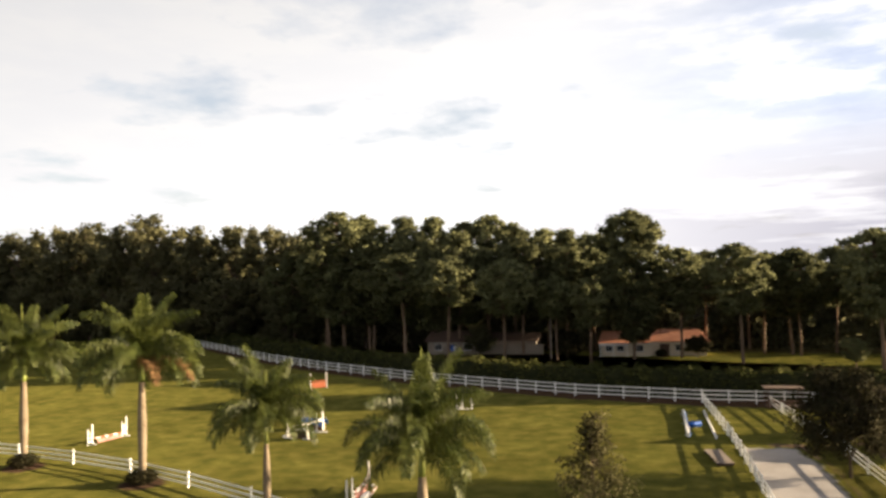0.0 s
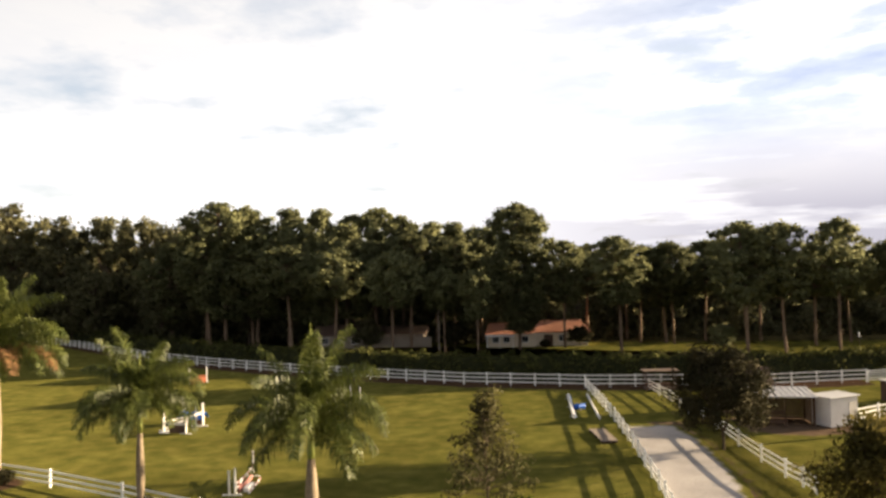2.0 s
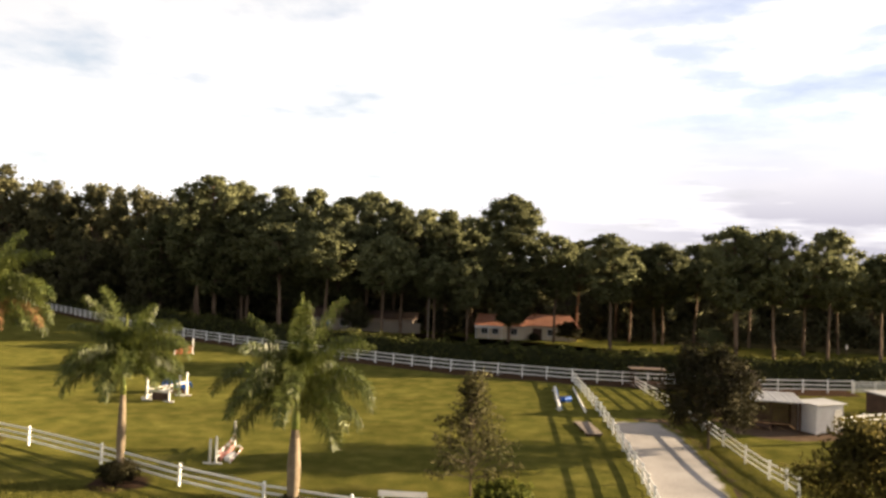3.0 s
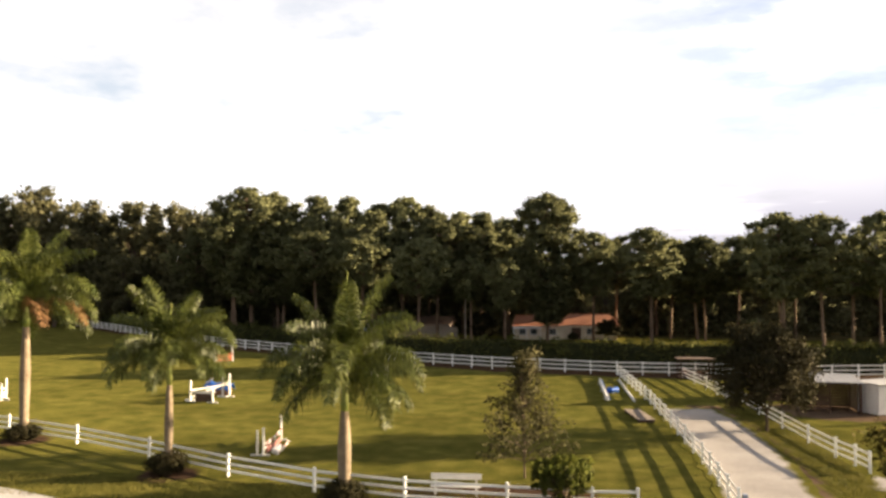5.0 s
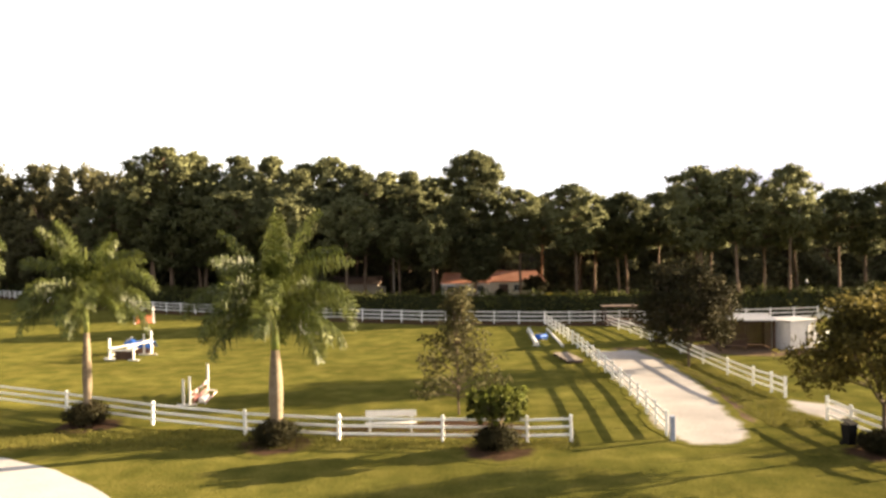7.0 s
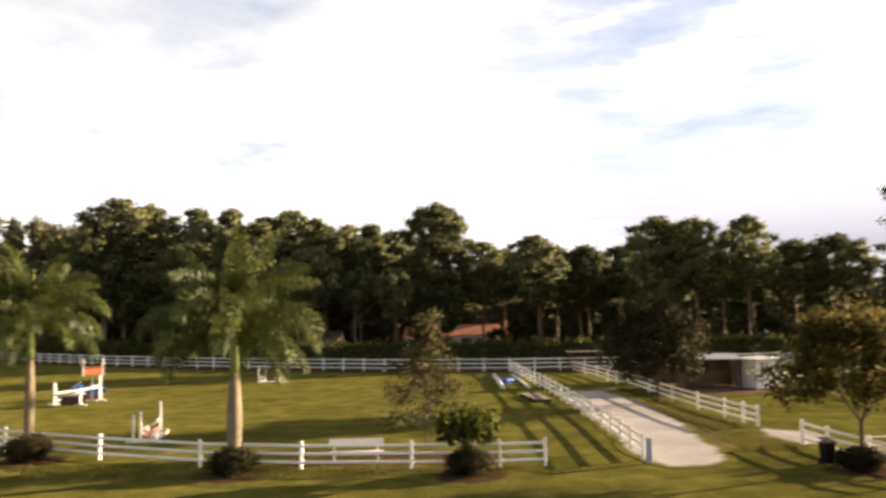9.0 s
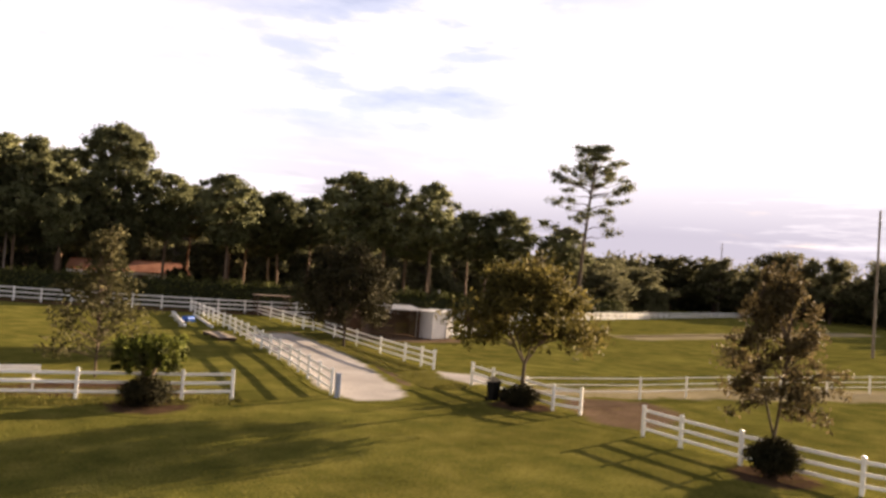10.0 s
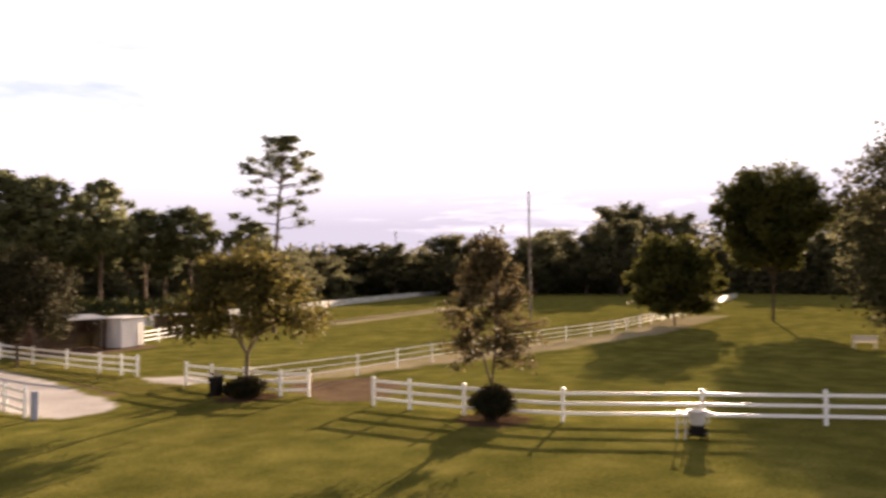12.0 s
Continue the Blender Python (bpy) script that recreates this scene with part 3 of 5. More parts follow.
def broad_meshes(seed, h, spread, bare, mat, blades=60, leaf=0.14, clumps=46, bark=BARK, shape=1.0, girth=0.02, drop=0.0, fork=0, tri=False, taper=0.0):
    """Broadleaf tree: forked trunk, spreading limbs and an uneven crown of leaf clumps."""
    rng, nr = random.Random(seed), np.random.default_rng(seed)
    v, f = [], []
    trunk = limb_points(rng, (0, 0, -0.1), (0, 0, 1), h * 0.8, 0.07, 7)
    stems = [trunk]
    if fork:
        base = trunk[0].lerp(trunk[-1], 0.0) + Vector((0, 0, h * bare * 0.62))
        tube(v, f, [Vector((0, 0, -0.1)), base * 0.5 + Vector((0.03, 0.02, 0)), base], [h * girth * 1.15, h * girth, h * girth * 0.9], 9)
        stems = []
        for k in range(fork):
            a = 2 * math.pi * k / fork + rng.uniform(-0.3, 0.3)
            tip = Vector((math.cos(a) * spread * 0.42, math.sin(a) * spread * 0.42, h * 0.82))
            bow = base.lerp(tip, 0.45) + Vector((math.cos(a), math.sin(a), -0.4)) * spread * 0.10
            stem = [base.lerp(bow, q).lerp(bow.lerp(tip, q), q) for q in (i / 7 for i in range(8))]
            tube(v, f, stem, [h * girth * 0.62 * (1 - 0.11 * i) for i in range(8)], 7)
            stems.append(stem)
    else:
        tube(v, f, trunk, [h * girth * (1 - 0.11 * i) for i in range(8)], 9)
    centres, radii = [], []
    for i in range(clumps):
        t = bare + (0.98 - bare) * (i / clumps)
        s = min(1.0, max(bare * 0.9, t * 0.85)) * 7
        rise = (t - bare) / (1 - bare)
        if fork:
            s = (0.25 + 0.72 * rise) * 6.9
        stem = stems[i % len(stems)]
        at = stem[min(6, int(s))].lerp(stem[min(7, int(s) + 1)], s % 1)
        width = spread * (0.42 + 0.62 * math.sin(math.pi * min(1.0, 0.18 + 0.82 * rise ** shape))) * (1 - taper * rise)
        a = i * 2.399 + rng.uniform(-0.4, 0.4) if not fork else 2 * math.pi * (i % fork) / fork + rng.uniform(-1.0, 1.0) * 3.3 / fork
        reach = width * rng.uniform(0.35, 1.0)
        goal = Vector((math.cos(a) * reach, math.sin(a) * reach, h * t - drop * reach + rng.uniform(-0.05, 0.05) * h))
        mid = at.lerp(goal, 0.5) + Vector((rng.uniform(-0.1, 0.1), rng.uniform(-0.1, 0.1), rng.uniform(0, 0.12))) * spread
        tube(v, f, [at, at.lerp(mid, 0.5), mid, mid.lerp(goal, 0.5), goal], [h * girth * 0.34 * (1 - 0.2 * k) for k in range(5)], 5)
        for q, k in ((goal, 1.0), (mid.lerp(goal, 0.45), 0.85)):
            centres.append(q)
            radii.append(spread * rng.uniform(0.15, 0.29) * k * (1 - 0.5 * taper * rise))
    crown = leaf_mesh("crown", nr, centres, radii, blades, leaf, mat, flat=0.85, outer=0.1, tri=tri, loose=0.2 if tri else 0.0)
    return wood_mesh("trunk", v, f, bark), crown


def plant(name, meshes, m, label, category="tree", group="", scale=(1, 1, 1)):
    root = thing(name, m, label, category, group)
    for kind, me in zip(("trunk", "crown"), meshes):
        shared(kind, me, root, Matrix.Diagonal((*scale, 1)))
    return root


# royal palms
def frond_mesh(seed, length, start, droop, mat, pairs=120, blade=1.0):
    rng = random.Random(seed)
    v, f = [], []
    pts, p, a = [], Vector((0, 0, 0)), radians(start)
    n = 14
    tip_ways = []
    for i in range(n + 1):
        pts.append(p.copy())
        tip_ways.append(Vector((math.cos(a), 0, math.sin(a))))
        p = p + tip_ways[-1] * length / n
        a -= radians(droop) / n * (0.4 + 1.2 * i / n)
    tube(v, f, pts, [0.045 * (1 - 0.85 * i / n) + 0.006 for i in range(n + 1)], 5)
    for i in range(pairs):
        t = 0.10 + 0.89 * i / pairs
        s = t * n
        at = pts[int(s)].lerp(pts[min(n, int(s) + 1)], s % 1)
        d = tip_ways[int(s)]
        up = Vector((-d.z, 0, d.x))
        long = 1.12 * blade * (math.sin(math.pi * min(1, 0.22 + 0.72 * t)) ** 0.7) * rng.uniform(0.7, 1.15)
        for side in (-1, 1):
            out = (Vector((0, side, 0)) + d * rng.uniform(0.4, 0.9) + up * rng.uniform(-0.8, 0.9)).normalized()
            bend = (out * 0.7 + Vector((0, 0, -rng.uniform(0.7, 3.2)))).normalized()
            w = d * 0.026
            mid, end = at + out * long * 0.55, at + out * long * 0.55 + bend * long * 0.5
            b = len(v)
            v += [tuple(at - w * 0.6), tuple(at + w * 0.6), tuple(mid + w), tuple(mid - w), tuple(end)]
            f += [(b, b + 1, b + 2, b + 3), (b + 3, b + 2, b + 4)]
    me = bpy.data.meshes.new("frond")
    me.from_pydata(v, [], f)
    me.materials.append(mat)
    return me


FRONDS = [frond_mesh(1, 4.9, 74, 44, FROND), frond_mesh(2, 4.9, 66, 92, FROND), frond_mesh(3, 4.9, 52, 142, FROND), frond_mesh(4, 4.7, 32, 132, FROND), frond_mesh(5, 4.1, 6, 92, FROND)]
HUNG = frond_mesh(6, 4.4, 14, 84, DEAD_FROND, 80, 0.9)


def palm(x, y, shaft, top, size, turn, label, dead=(), seed=0, stout=1.0):
    """shaft: height at which the fronds leave the green crownshaft; top: tip of the unopened spear."""
    rng = random.Random(seed)
    root = thing("royal_palm", pose(x, y, 0, 0, 0, turn), label, "palm tree", "royal palms along the fence")
    b = shaft - 1.55
    part("trunk", lathe([(r * stout, z) for r, z in ((0.36, -0.05), (0.30, 0.25), (0.29, b * 0.25), (0.33, b * 0.45), (0.34, b * 0.6), (0.27, b * 0.82), (0.20, b))], 16), PALM_BARK, root)
    part("crownshaft", lathe([(r * stout, z) for r, z in ((0.19, b), (0.215, b + 0.3), (0.18, b + 0.9), (0.12, shaft), (0.07, shaft + 0.35))], 14), SHAFT, root, "smooth green crownshaft")
    part("spear", rods((0, 0, shaft + 0.2), (0.1, 0.05, top), 0.055, 0.02, 6), SHAFT, root, "upright unopened leaf")
    for kind, count, lift in ((0, 4, 0.32), (1, 6, 0.22), (2, 7, 0.10), (3, 7, 0.0), (4, 5, -0.02)):
        for i in range(count):
            m = pose(0, 0, shaft + lift, 0, rng.uniform(-8, 8), 360 * i / count + kind * 37 + rng.uniform(-16, 16)) @ Matrix.Diagonal((size * rng.uniform(0.82, 1.02),) * 3 + (1,))
            shared("frond", FRONDS[kind], root, m)
    for a in dead:
        shared("frond", HUNG, root, pose(0, 0, shaft - 0.05, 0, 0, a) @ Matrix.Diagonal((size, size, size, 1)), "brown dead frond hanging down")
    return root


palm(-9.5, 23.2, 6.1, 11.5, 1.15, 10, "royal palm with swollen grey trunk beside the fence", seed=1)
palm(-20.9, 26.9, 6.6, 9.7, 1.0, 65, "slender royal palm with a dark trunk beside the fence", (), seed=2, stout=0.72)
palm(-35.3, 33.6, 9.3, 14.6, 1.25, 120, "tall royal palm with one brown hanging frond", (200, 235), seed=3)
palm(-49.0, 36.0, 8.8, 13.8, 1.2, 200, "royal palm at the bend of the arena fence", seed=4)


def shrub(x, y, r, h, label, seed, mat=SHRUB):
    nr = np.random.default_rng(seed)
    rng = random.Random(seed)
    root = thing("shrub", pose(x, y, 0), label, "shrub", "clipped shrubs round the tree trunks")
    v, f = [], []
    cs, rs = [], []
    for i in range(26):
        a, q = i * 2.399, math.sqrt((i + 0.5) / 26)
        goal = Vector((math.cos(a) * r * 0.8 * q, math.sin(a) * r * 0.8 * q, h * (0.72 - 0.38 * q * q) + rng.uniform(-0.06, 0.06)))
        tube(v, f, [Vector((goal.x * 0.2, goal.y * 0.2, -0.02)), goal * 0.5, goal], [0.02, 0.014, 0.008], 4)
        cs += [goal, goal * 0.62]
        rs += [r * 0.30, r * 0.32]
    shared("stems", wood_mesh("stems", v, f, BARK), root, Matrix())
    shared("foliage", leaf_mesh("foliage", nr, cs, rs, 190, 0.058, mat, 0.9, 0.3), root, Matrix())
    patch("mulch_ring", [(x + (r + 0.45) * math.cos(k * 0.5236), y + (r + 0.45) * math.sin(k * 0.5236)) for k in range(12)], 0.018, MULCH, "brown mulch ring under a shrub", "mulch", 0.12, seed)
    return root


shrub(-9.5, 23.0, 1.3, 1.45, "dark round shrub at the foot of a palm", 21)
shrub(-20.9, 26.8, 1.3, 1.6, "dark round shrub at the foot of a slender palm", 22)
shrub(-35.3, 33.5, 1.35, 1.3, "dark round shrub at the foot of a tall palm", 23)
shrub(-49.0, 35.9, 1.3, 1.4, "dark round shrub at the fence bend", 24)
shrub(1.1, 22.0, 1.2, 1.35, "dark round shrub under a small bushy tree", 25)
shrub(18.0, 21.4, 1.05, 1.15, "round brownish shrub under a spreading tree", 26)
shrub(20.55, 8.75, 1.02, 1.65, "round dark shrub at the foot of a lawn tree", 27)

# lawn and arena trees
def umbrella_tree(x, y, label):
    """A low tree: short forked stem, a flat dark cushion of leaves, and a paler fringe that hangs over its rim."""
    rng, nr = random.Random(31), np.random.default_rng(31)
    root = thing("small_tree", pose(x, y, 0), label, "tree")
    v, f, cs, rs, fc, fr = [], [], [], [], [], []
    for k in range(5):
        a = k * 1.26 + 0.4
        tip = Vector((math.cos(a) * 0.85, math.sin(a) * 0.85, 2.1))
        tube(v, f, [Vector((math.cos(a) * 0.05, math.sin(a) * 0.05, -0.05)), Vector((math.cos(a) * 0.07, math.sin(a) * 0.07, 0.8)), Vector((math.cos(a) * 0.3, math.sin(a) * 0.3, 1.45)), tip], [0.07, 0.055, 0.045, 0.02], 6)
    for i in range(46):
        a, q = i * 2.399, math.sqrt((i + 0.5) / 46)
        p = Vector((math.cos(a) * 1.25 * q, math.sin(a) * 1.25 * q, 2.0 + rng.uniform(-0.42, 0.38)))
        cs.append(p)
        rs.append(rng.uniform(0.24, 0.36))
        if q > 0.75 or i % 3 == 0:
            fc.append(Vector((p.x * 1.08, p.y * 1.08, 2.5 + rng.uniform(-0.12, 0.16))))
            fr.append(rng.uniform(0.16, 0.27))
        if q > 0.8:
            for d in (0.35, 0.7, 1.0):
                fc.append(Vector((p.x * 1.12 + rng.uniform(-0.06, 0.06), p.y * 1.12 + rng.uniform(-0.06, 0.06), 2.4 - d * rng.uniform(0.5, 1.0))))
                fr.append(0.11)
    shared("stems", wood_mesh("stems", v, f, PALM_BARK), root, Matrix())
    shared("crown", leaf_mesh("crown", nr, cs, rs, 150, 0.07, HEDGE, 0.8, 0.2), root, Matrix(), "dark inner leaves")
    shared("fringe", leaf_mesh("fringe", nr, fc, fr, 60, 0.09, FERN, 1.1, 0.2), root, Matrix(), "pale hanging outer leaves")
    return root


umbrella_tree(1.1, 22.3, "small flat-topped tree with drooping light-green leaves")
plant("young_oak", broad_meshes(32, 7.1, 3.3, 0.20, OAK, 28, 0.12, 74, girth=0.009, shape=0.45, taper=0.6), pose(-0.9, 29.2, 0, 0, 0, 40), "young sparse oak with a thin trunk in the arena", "tree")
plant("dark_tree", broad_meshes(33, 7.6, 4.3, 0.30, SHRUB, 105, 0.13, 96, girth=0.014, shape=0.42, fork=4), pose(15.9, 44.4, 0), "dark dense tree beside the lane", "tree")
plant("spreading_tree", broad_meshes(34, 6.9, 4.1, 0.50, AUTUMN, 72, 0.135, 90, girth=0.014, shape=0.42, fork=4, drop=0.05), pose(18.15, 21.6, 0, 0, 0, 80), "spreading tree with yellowing leaves and forked trunk", "tree")
plant("lawn_tree", broad_meshes(35, 7.2, 2.2, 0.32, RUSSET, 46, 0.09, 104, girth=0.011, shape=0.62, fork=3, taper=0.45), pose(20.7, 8.9, 0, 0, 0, 10), "bushy oval lawn tree with thin brown trunk", "tree")
plant("paddock_tree", broad_meshes(36, 9.2, 5.0, 0.2, GOLD, 190, 0.24, 80, girth=0.014, tri=True), pose(75, 25.2, 0), "rounded paddock tree in hazy sunlight", "tree")
plant("paddock_tree", broad_meshes(37, 17.4, 6.4, 0.42, GOLD, 230, 0.26, 96, girth=0.010, shape=2.0, tri=True), pose(88, 19.0, 0), "tall pale tree at the paddock edge", "tree")
plant("paddock_tree", broad_meshes(38, 16.5, 8.0, 0.20, WOODS, 160, 0.28, 80, girth=0.012, tri=True), pose(110, 10.0, 0), "dark tree behind the paddock fence", "tree")
plant("paddock_tree", broad_meshes(39, 16.8, 8.0, 0.08, OAK, 130, 0.20, 110, girth=0.013, tri=True), pose(62, -1.0, 0), "large overhanging tree at the paddock edge", "tree")

# pines and woodland beyond the hedge
PINES = [pine_meshes(51, 20, 4.8, 0.34), pine_meshes(52, 20, 5.2, 0.26, dome=1.1), pine_meshes(53, 20, 4.6, 0.40, low=0.5), pine_meshes(54, 20, 5.0, 0.20, low=0.5), pine_meshes(55, 20, 4.8, 0.42, low=0.75, dome=0.75)]
TALL_PINES = [pine_meshes(46, 20, 4.7, 0.47, low=0.6), pine_meshes(47, 20, 4.9, 0.52, low=0.75, dome=0.8), pine_meshes(48, 20, 4.6, 0.43, low=0.5), pine_meshes(49, 20, 4.8, 0.50, low=0.65, sparse=0.8)]
BIG_PINE = pine_meshes(56, 26.6, 6.7, 0.14, 80, 0.27, 2.2, 0.95, low=0.45, dome=1.0)
LONE_PINE = open_pine_meshes(58, 20.5)
WOOD = [broad_meshes(61, 16, 6.0, 0.15, WOODS, 92, 0.32, 60, tri=True), broad_meshes(62, 16, 5.4, 0.2, WOODS, 92, 0.32, 56, tri=True), broad_meshes(63, 16, 6.6, 0.12, WOODS, 92, 0.33, 64, tri=True)]
plant("pine", BIG_PINE, pose(-0.8, 118.0, 0), "big bushy pine taller than the woods behind", "pine tree", "pines beyond the hedge")
plant("pine", LONE_PINE, pose(44.9, 56.3, 0), "lone tall pine with a bare trunk and open crown", "pine tree")
pr = random.Random(5)


def pine_row(rows, label, kinds):
    for i, (x, y, h, w) in enumerate(rows):
        k = pr.randrange(len(kinds))
        s = h * 1.05 / 20
        plant("pine", kinds[k], pose(x, y, 0, 0, 0, pr.uniform(0, 360)), label, "pine tree", "pines beyond the hedge", (w / 4.8, w / 4.8, s))


pine_row([(-7.6, 111, 14.0, 3.2), (-22.5, 112, 17.5, 5.4), (-34, 117, 18.5, 6.4), (-43, 119, 19, 6.6), (-14, 117, 14.5, 4.4)], "pine standing on the grass before the woods", TALL_PINES)
pine_row([(-59.5, 128, 28.6, 8.4), (-55, 131, 27.6, 7.0), (-48.5, 134, 27.4, 6.6), (-41, 134, 26.8, 6.2), (-36, 138, 26.2, 6.2), (-31, 138, 27.2, 6.6), (-25, 137, 25.2, 6.2), (-34, 125, 23.0, 6.4), (-21.4, 125, 22.2, 6.2), (-13.6, 130, 23.0, 6.0), (-18, 136, 23.6, 6.0), (-8.5, 134, 22.4, 6.0), (-74, 134, 21, 6.2), (-53, 128, 22, 7.0), (-47, 130, 22, 7.0), (-39.5, 128, 21.5, 7.0), (-28, 126, 20, 7.0), (-9, 128, 19, 6.4), (-62, 126, 20, 6.4), (-66, 133, 25.5, 6.6)], "dark green pine at the edge of the woods", PINES)
pine_row([(7.2, 120, 18.6, 5.2), (16.2, 112, 18.8, 6.0), (12, 131, 18.4, 5.4), (21.5, 128, 17.6, 5.4), (27.0, 125, 18.0, 5.0), (33.6, 130, 18.4, 5.4), (32.0, 96, 19.6, 5.6), (37.2, 96, 19.4, 5.0), (44.7, 97, 19.8, 4.7), (38, 118, 16.2, 6.0), (49, 118, 16.0, 6.0), (55.5, 105, 16.6, 4.8), (62.0, 102, 17.2, 5.2), (70.2, 97.5, 15.2, 5.0), (29.2, 98.5, 5.2, 2.2), (20, 136, 16.5, 5.8), (26, 127, 14.0, 5.8), (68, 122, 15.5, 5.0), (57, 124, 16.5, 5.6), (43, 128, 17, 5.6)], "pine with a straight bare trunk at the woods' edge", TALL_PINES)


def wood_row(rows, label, group):
    for x, y, h, w in rows:
        k = pr.randrange(len(WOOD))
        plant("woodland_tree", WOOD[k], pose(x, y, 0, 0, 0, pr.uniform(0, 360)), label, "tree", group, (w / 6.0, w / 6.0, h / 16))


wood_row([(-124, 150, 32.5, 11), (-136, 152, 30, 10), (-110, 150, 29.0, 9), (-98, 150, 29.0, 9), (-87, 146, 28, 8.5), (-77, 142, 27.0, 8), (-150, 158, 32, 12), (-166, 164, 32, 12), (-184, 168, 32, 12), (-70, 140, 25, 7), (-58, 136, 19, 7), (-48, 138, 18, 7), (-94, 138, 16, 7), (-112, 140, 17, 8), (-76, 134, 13, 6), (-102, 142, 15, 7)], "dense dark broadleaf tree at the woods' edge", "woodland trees")
wood_row([(x + pr.uniform(-2.5, 2.5), 160 + 0.07 * abs(min(x, 0)) + pr.uniform(-6, 8), pr.uniform(14, 16) + 10 * min(1, max(0, (10 - x) / 80)), pr.uniform(6.5, 9)) for x in range(-210, 98, 12)], "dense dark tree deep in the woods", "woodland trees")
wood_row([(x + pr.uniform(-3, 3), 144 + 0.06 * abs(min(x, 0)) + pr.uniform(-4, 6), pr.uniform(9, 12.5) + 4 * min(1, max(0, (-20 - x) / 60)), pr.uniform(5.5, 7.5)) for x in range(-200, 96, 9)], "dark understorey tree in the woods", "woodland trees")
wood_row([(x, y, h + 0.8, w) for x, y, h, w in ((149 + pr.uniform(-3, 3), 163, 15.5, 11), (159, 153, 15.5, 11), (171, 140, 18.5, 11), (186, 118, 17.5, 11), (181, 87, 20, 11), (234, 113, 29.4, 17), (234, 95, 24.8, 17), (139, 172, 14, 10), (128, 178, 14, 10), (192, 104, 17, 11), (178, 130, 17, 10), (234, 67, 24.8, 17), (219, 132, 21.8, 14), (249, 121, 24.8, 17), (210, 36, 23.2, 16), (195, 8, 24.8, 16), (226, -14, 24.8, 17))], "far dark tree behind the paddock", "far trees beyond the paddock")
plant("round_bush", broad_meshes(64, 6.4, 5.6, 0.06, WOODS, 110, 0.26, 60, shape=0.4, tri=True), pose(112, 124, 0), "large rounded dark bush beside the far fence", "bush")
wood_row([(89, 112, 9, 6), (96, 122, 11, 8), (112, 130, 11, 9), (118, 150, 13, 9), (100, 140, 13, 9)], "rounded dark tree beside the far fence", "far trees beyond the paddock")


# dense undergrowth and hedge, too many leaves to count
def thicket(name, line, depth, low, high, clump, count, size, mat, seed, label, category):
    nr = np.random.default_rng(seed)
    cs, rs = [], []
    for a, b in zip(line, line[1:]):
        n = int(math.dist(a, b) / (clump * 0.75))
        for i in range(n):
            t = (i + 0.5) / n
            top = low + (high - low) * nr.random()
            for z in np.arange(clump * 0.6, top, clump * 1.05):
                for _ in range(2):
                    cs.append((a[0] + (b[0] - a[0]) * t + nr.uniform(-0.4, 0.4) * clump, a[1] + (b[1] - a[1]) * t + nr.uniform(-0.5, 0.5) * depth, min(z, top - clump * 0.5) + nr.uniform(-0.1, 0.1) * clump))
                    rs.append(clump * nr.uniform(0.75, 1.05))
    ob = new(name, leaf_mesh(name, nr, cs, rs, count, size, mat, 0.9, 0.3))
    return tagged(ob, label, category, kind="stuff")


def bank(name, line, width, height, mat, label, category, seed=3):
    """A lumpy solid filler behind the outer leaves; its dark colour stands for shade."""
    rng = random.Random(seed)
    v, f = [], []
    pts = spaced(line, 1.5)
    prof = [(-0.5, 0.0), (-0.5, 0.7), (-0.3, 0.97), (0.3, 1.0), (0.5, 0.7), (0.5, 0.0)]
    for p in pts:
        for s, z in prof:
            v.append((p.x + rng.uniform(-0.2, 0.2), p.y + s * width + rng.uniform(-0.15, 0.15), max(-0.02, z * height * rng.uniform(0.93, 1.05))))
    k = len(prof)
    for i in range(len(pts) - 1):
        for j in range(k - 1):
            f.append((i * k + j, (i + 1) * k + j, (i + 1) * k + j + 1, i * k + j + 1))
    return tagged(sheet(name, v, f, mat), label, category, kind="stuff")


HEDGE_LINE = [(-118, 155), (-92, 135.6), (-67, 114.8), (-50, 103), (-33, 93.4), (-20, 87.6), (-7, 82.4), (8, 79.4), (28, 78.8), (40, 82), (54.5, 88), (90, 107)]
# solid core added behind the leaves, coloured as the hedge's inner shade
bank("hedge_inside", HEDGE_LINE, 2.2, 3.0, HEDGE_CORE, "added dark filler with painted shade inside the long hedge", "hedge")
thicket("hedge", HEDGE_LINE, 2.7, 3.3, 3.75, 0.75, 24, 0.17, HEDGE, 71, "long dark clipped hedge behind the white fence", "hedge")
thicket("undergrowth", [(-210, 166), (-75, 144), (-20, 138), (96, 140)], 8, 2, 6.5, 2.0, 22, 0.5, WOODS, 72, "dark tangled undergrowth below the woods", "undergrowth")
# added mass closing the gaps between trees; its colour paints their dark interior
bank("woods_inside", [(-290, 200), (-70, 182), (95, 172), (130, 186), (205, 150), (215, 60), (190, -30), (120, -60)], 3, 13.5, CORE, "added dark solid filler that stands for shade inside the far woods", "woods", 5)
thicket("far_woods", [(98, 140), (128, 176), (200, 146), (208, 60), (185, -20)], 8, 12, 16, 3.2, 20, 0.95, WOODS, 73, "far dark woods around the paddock", "woods")


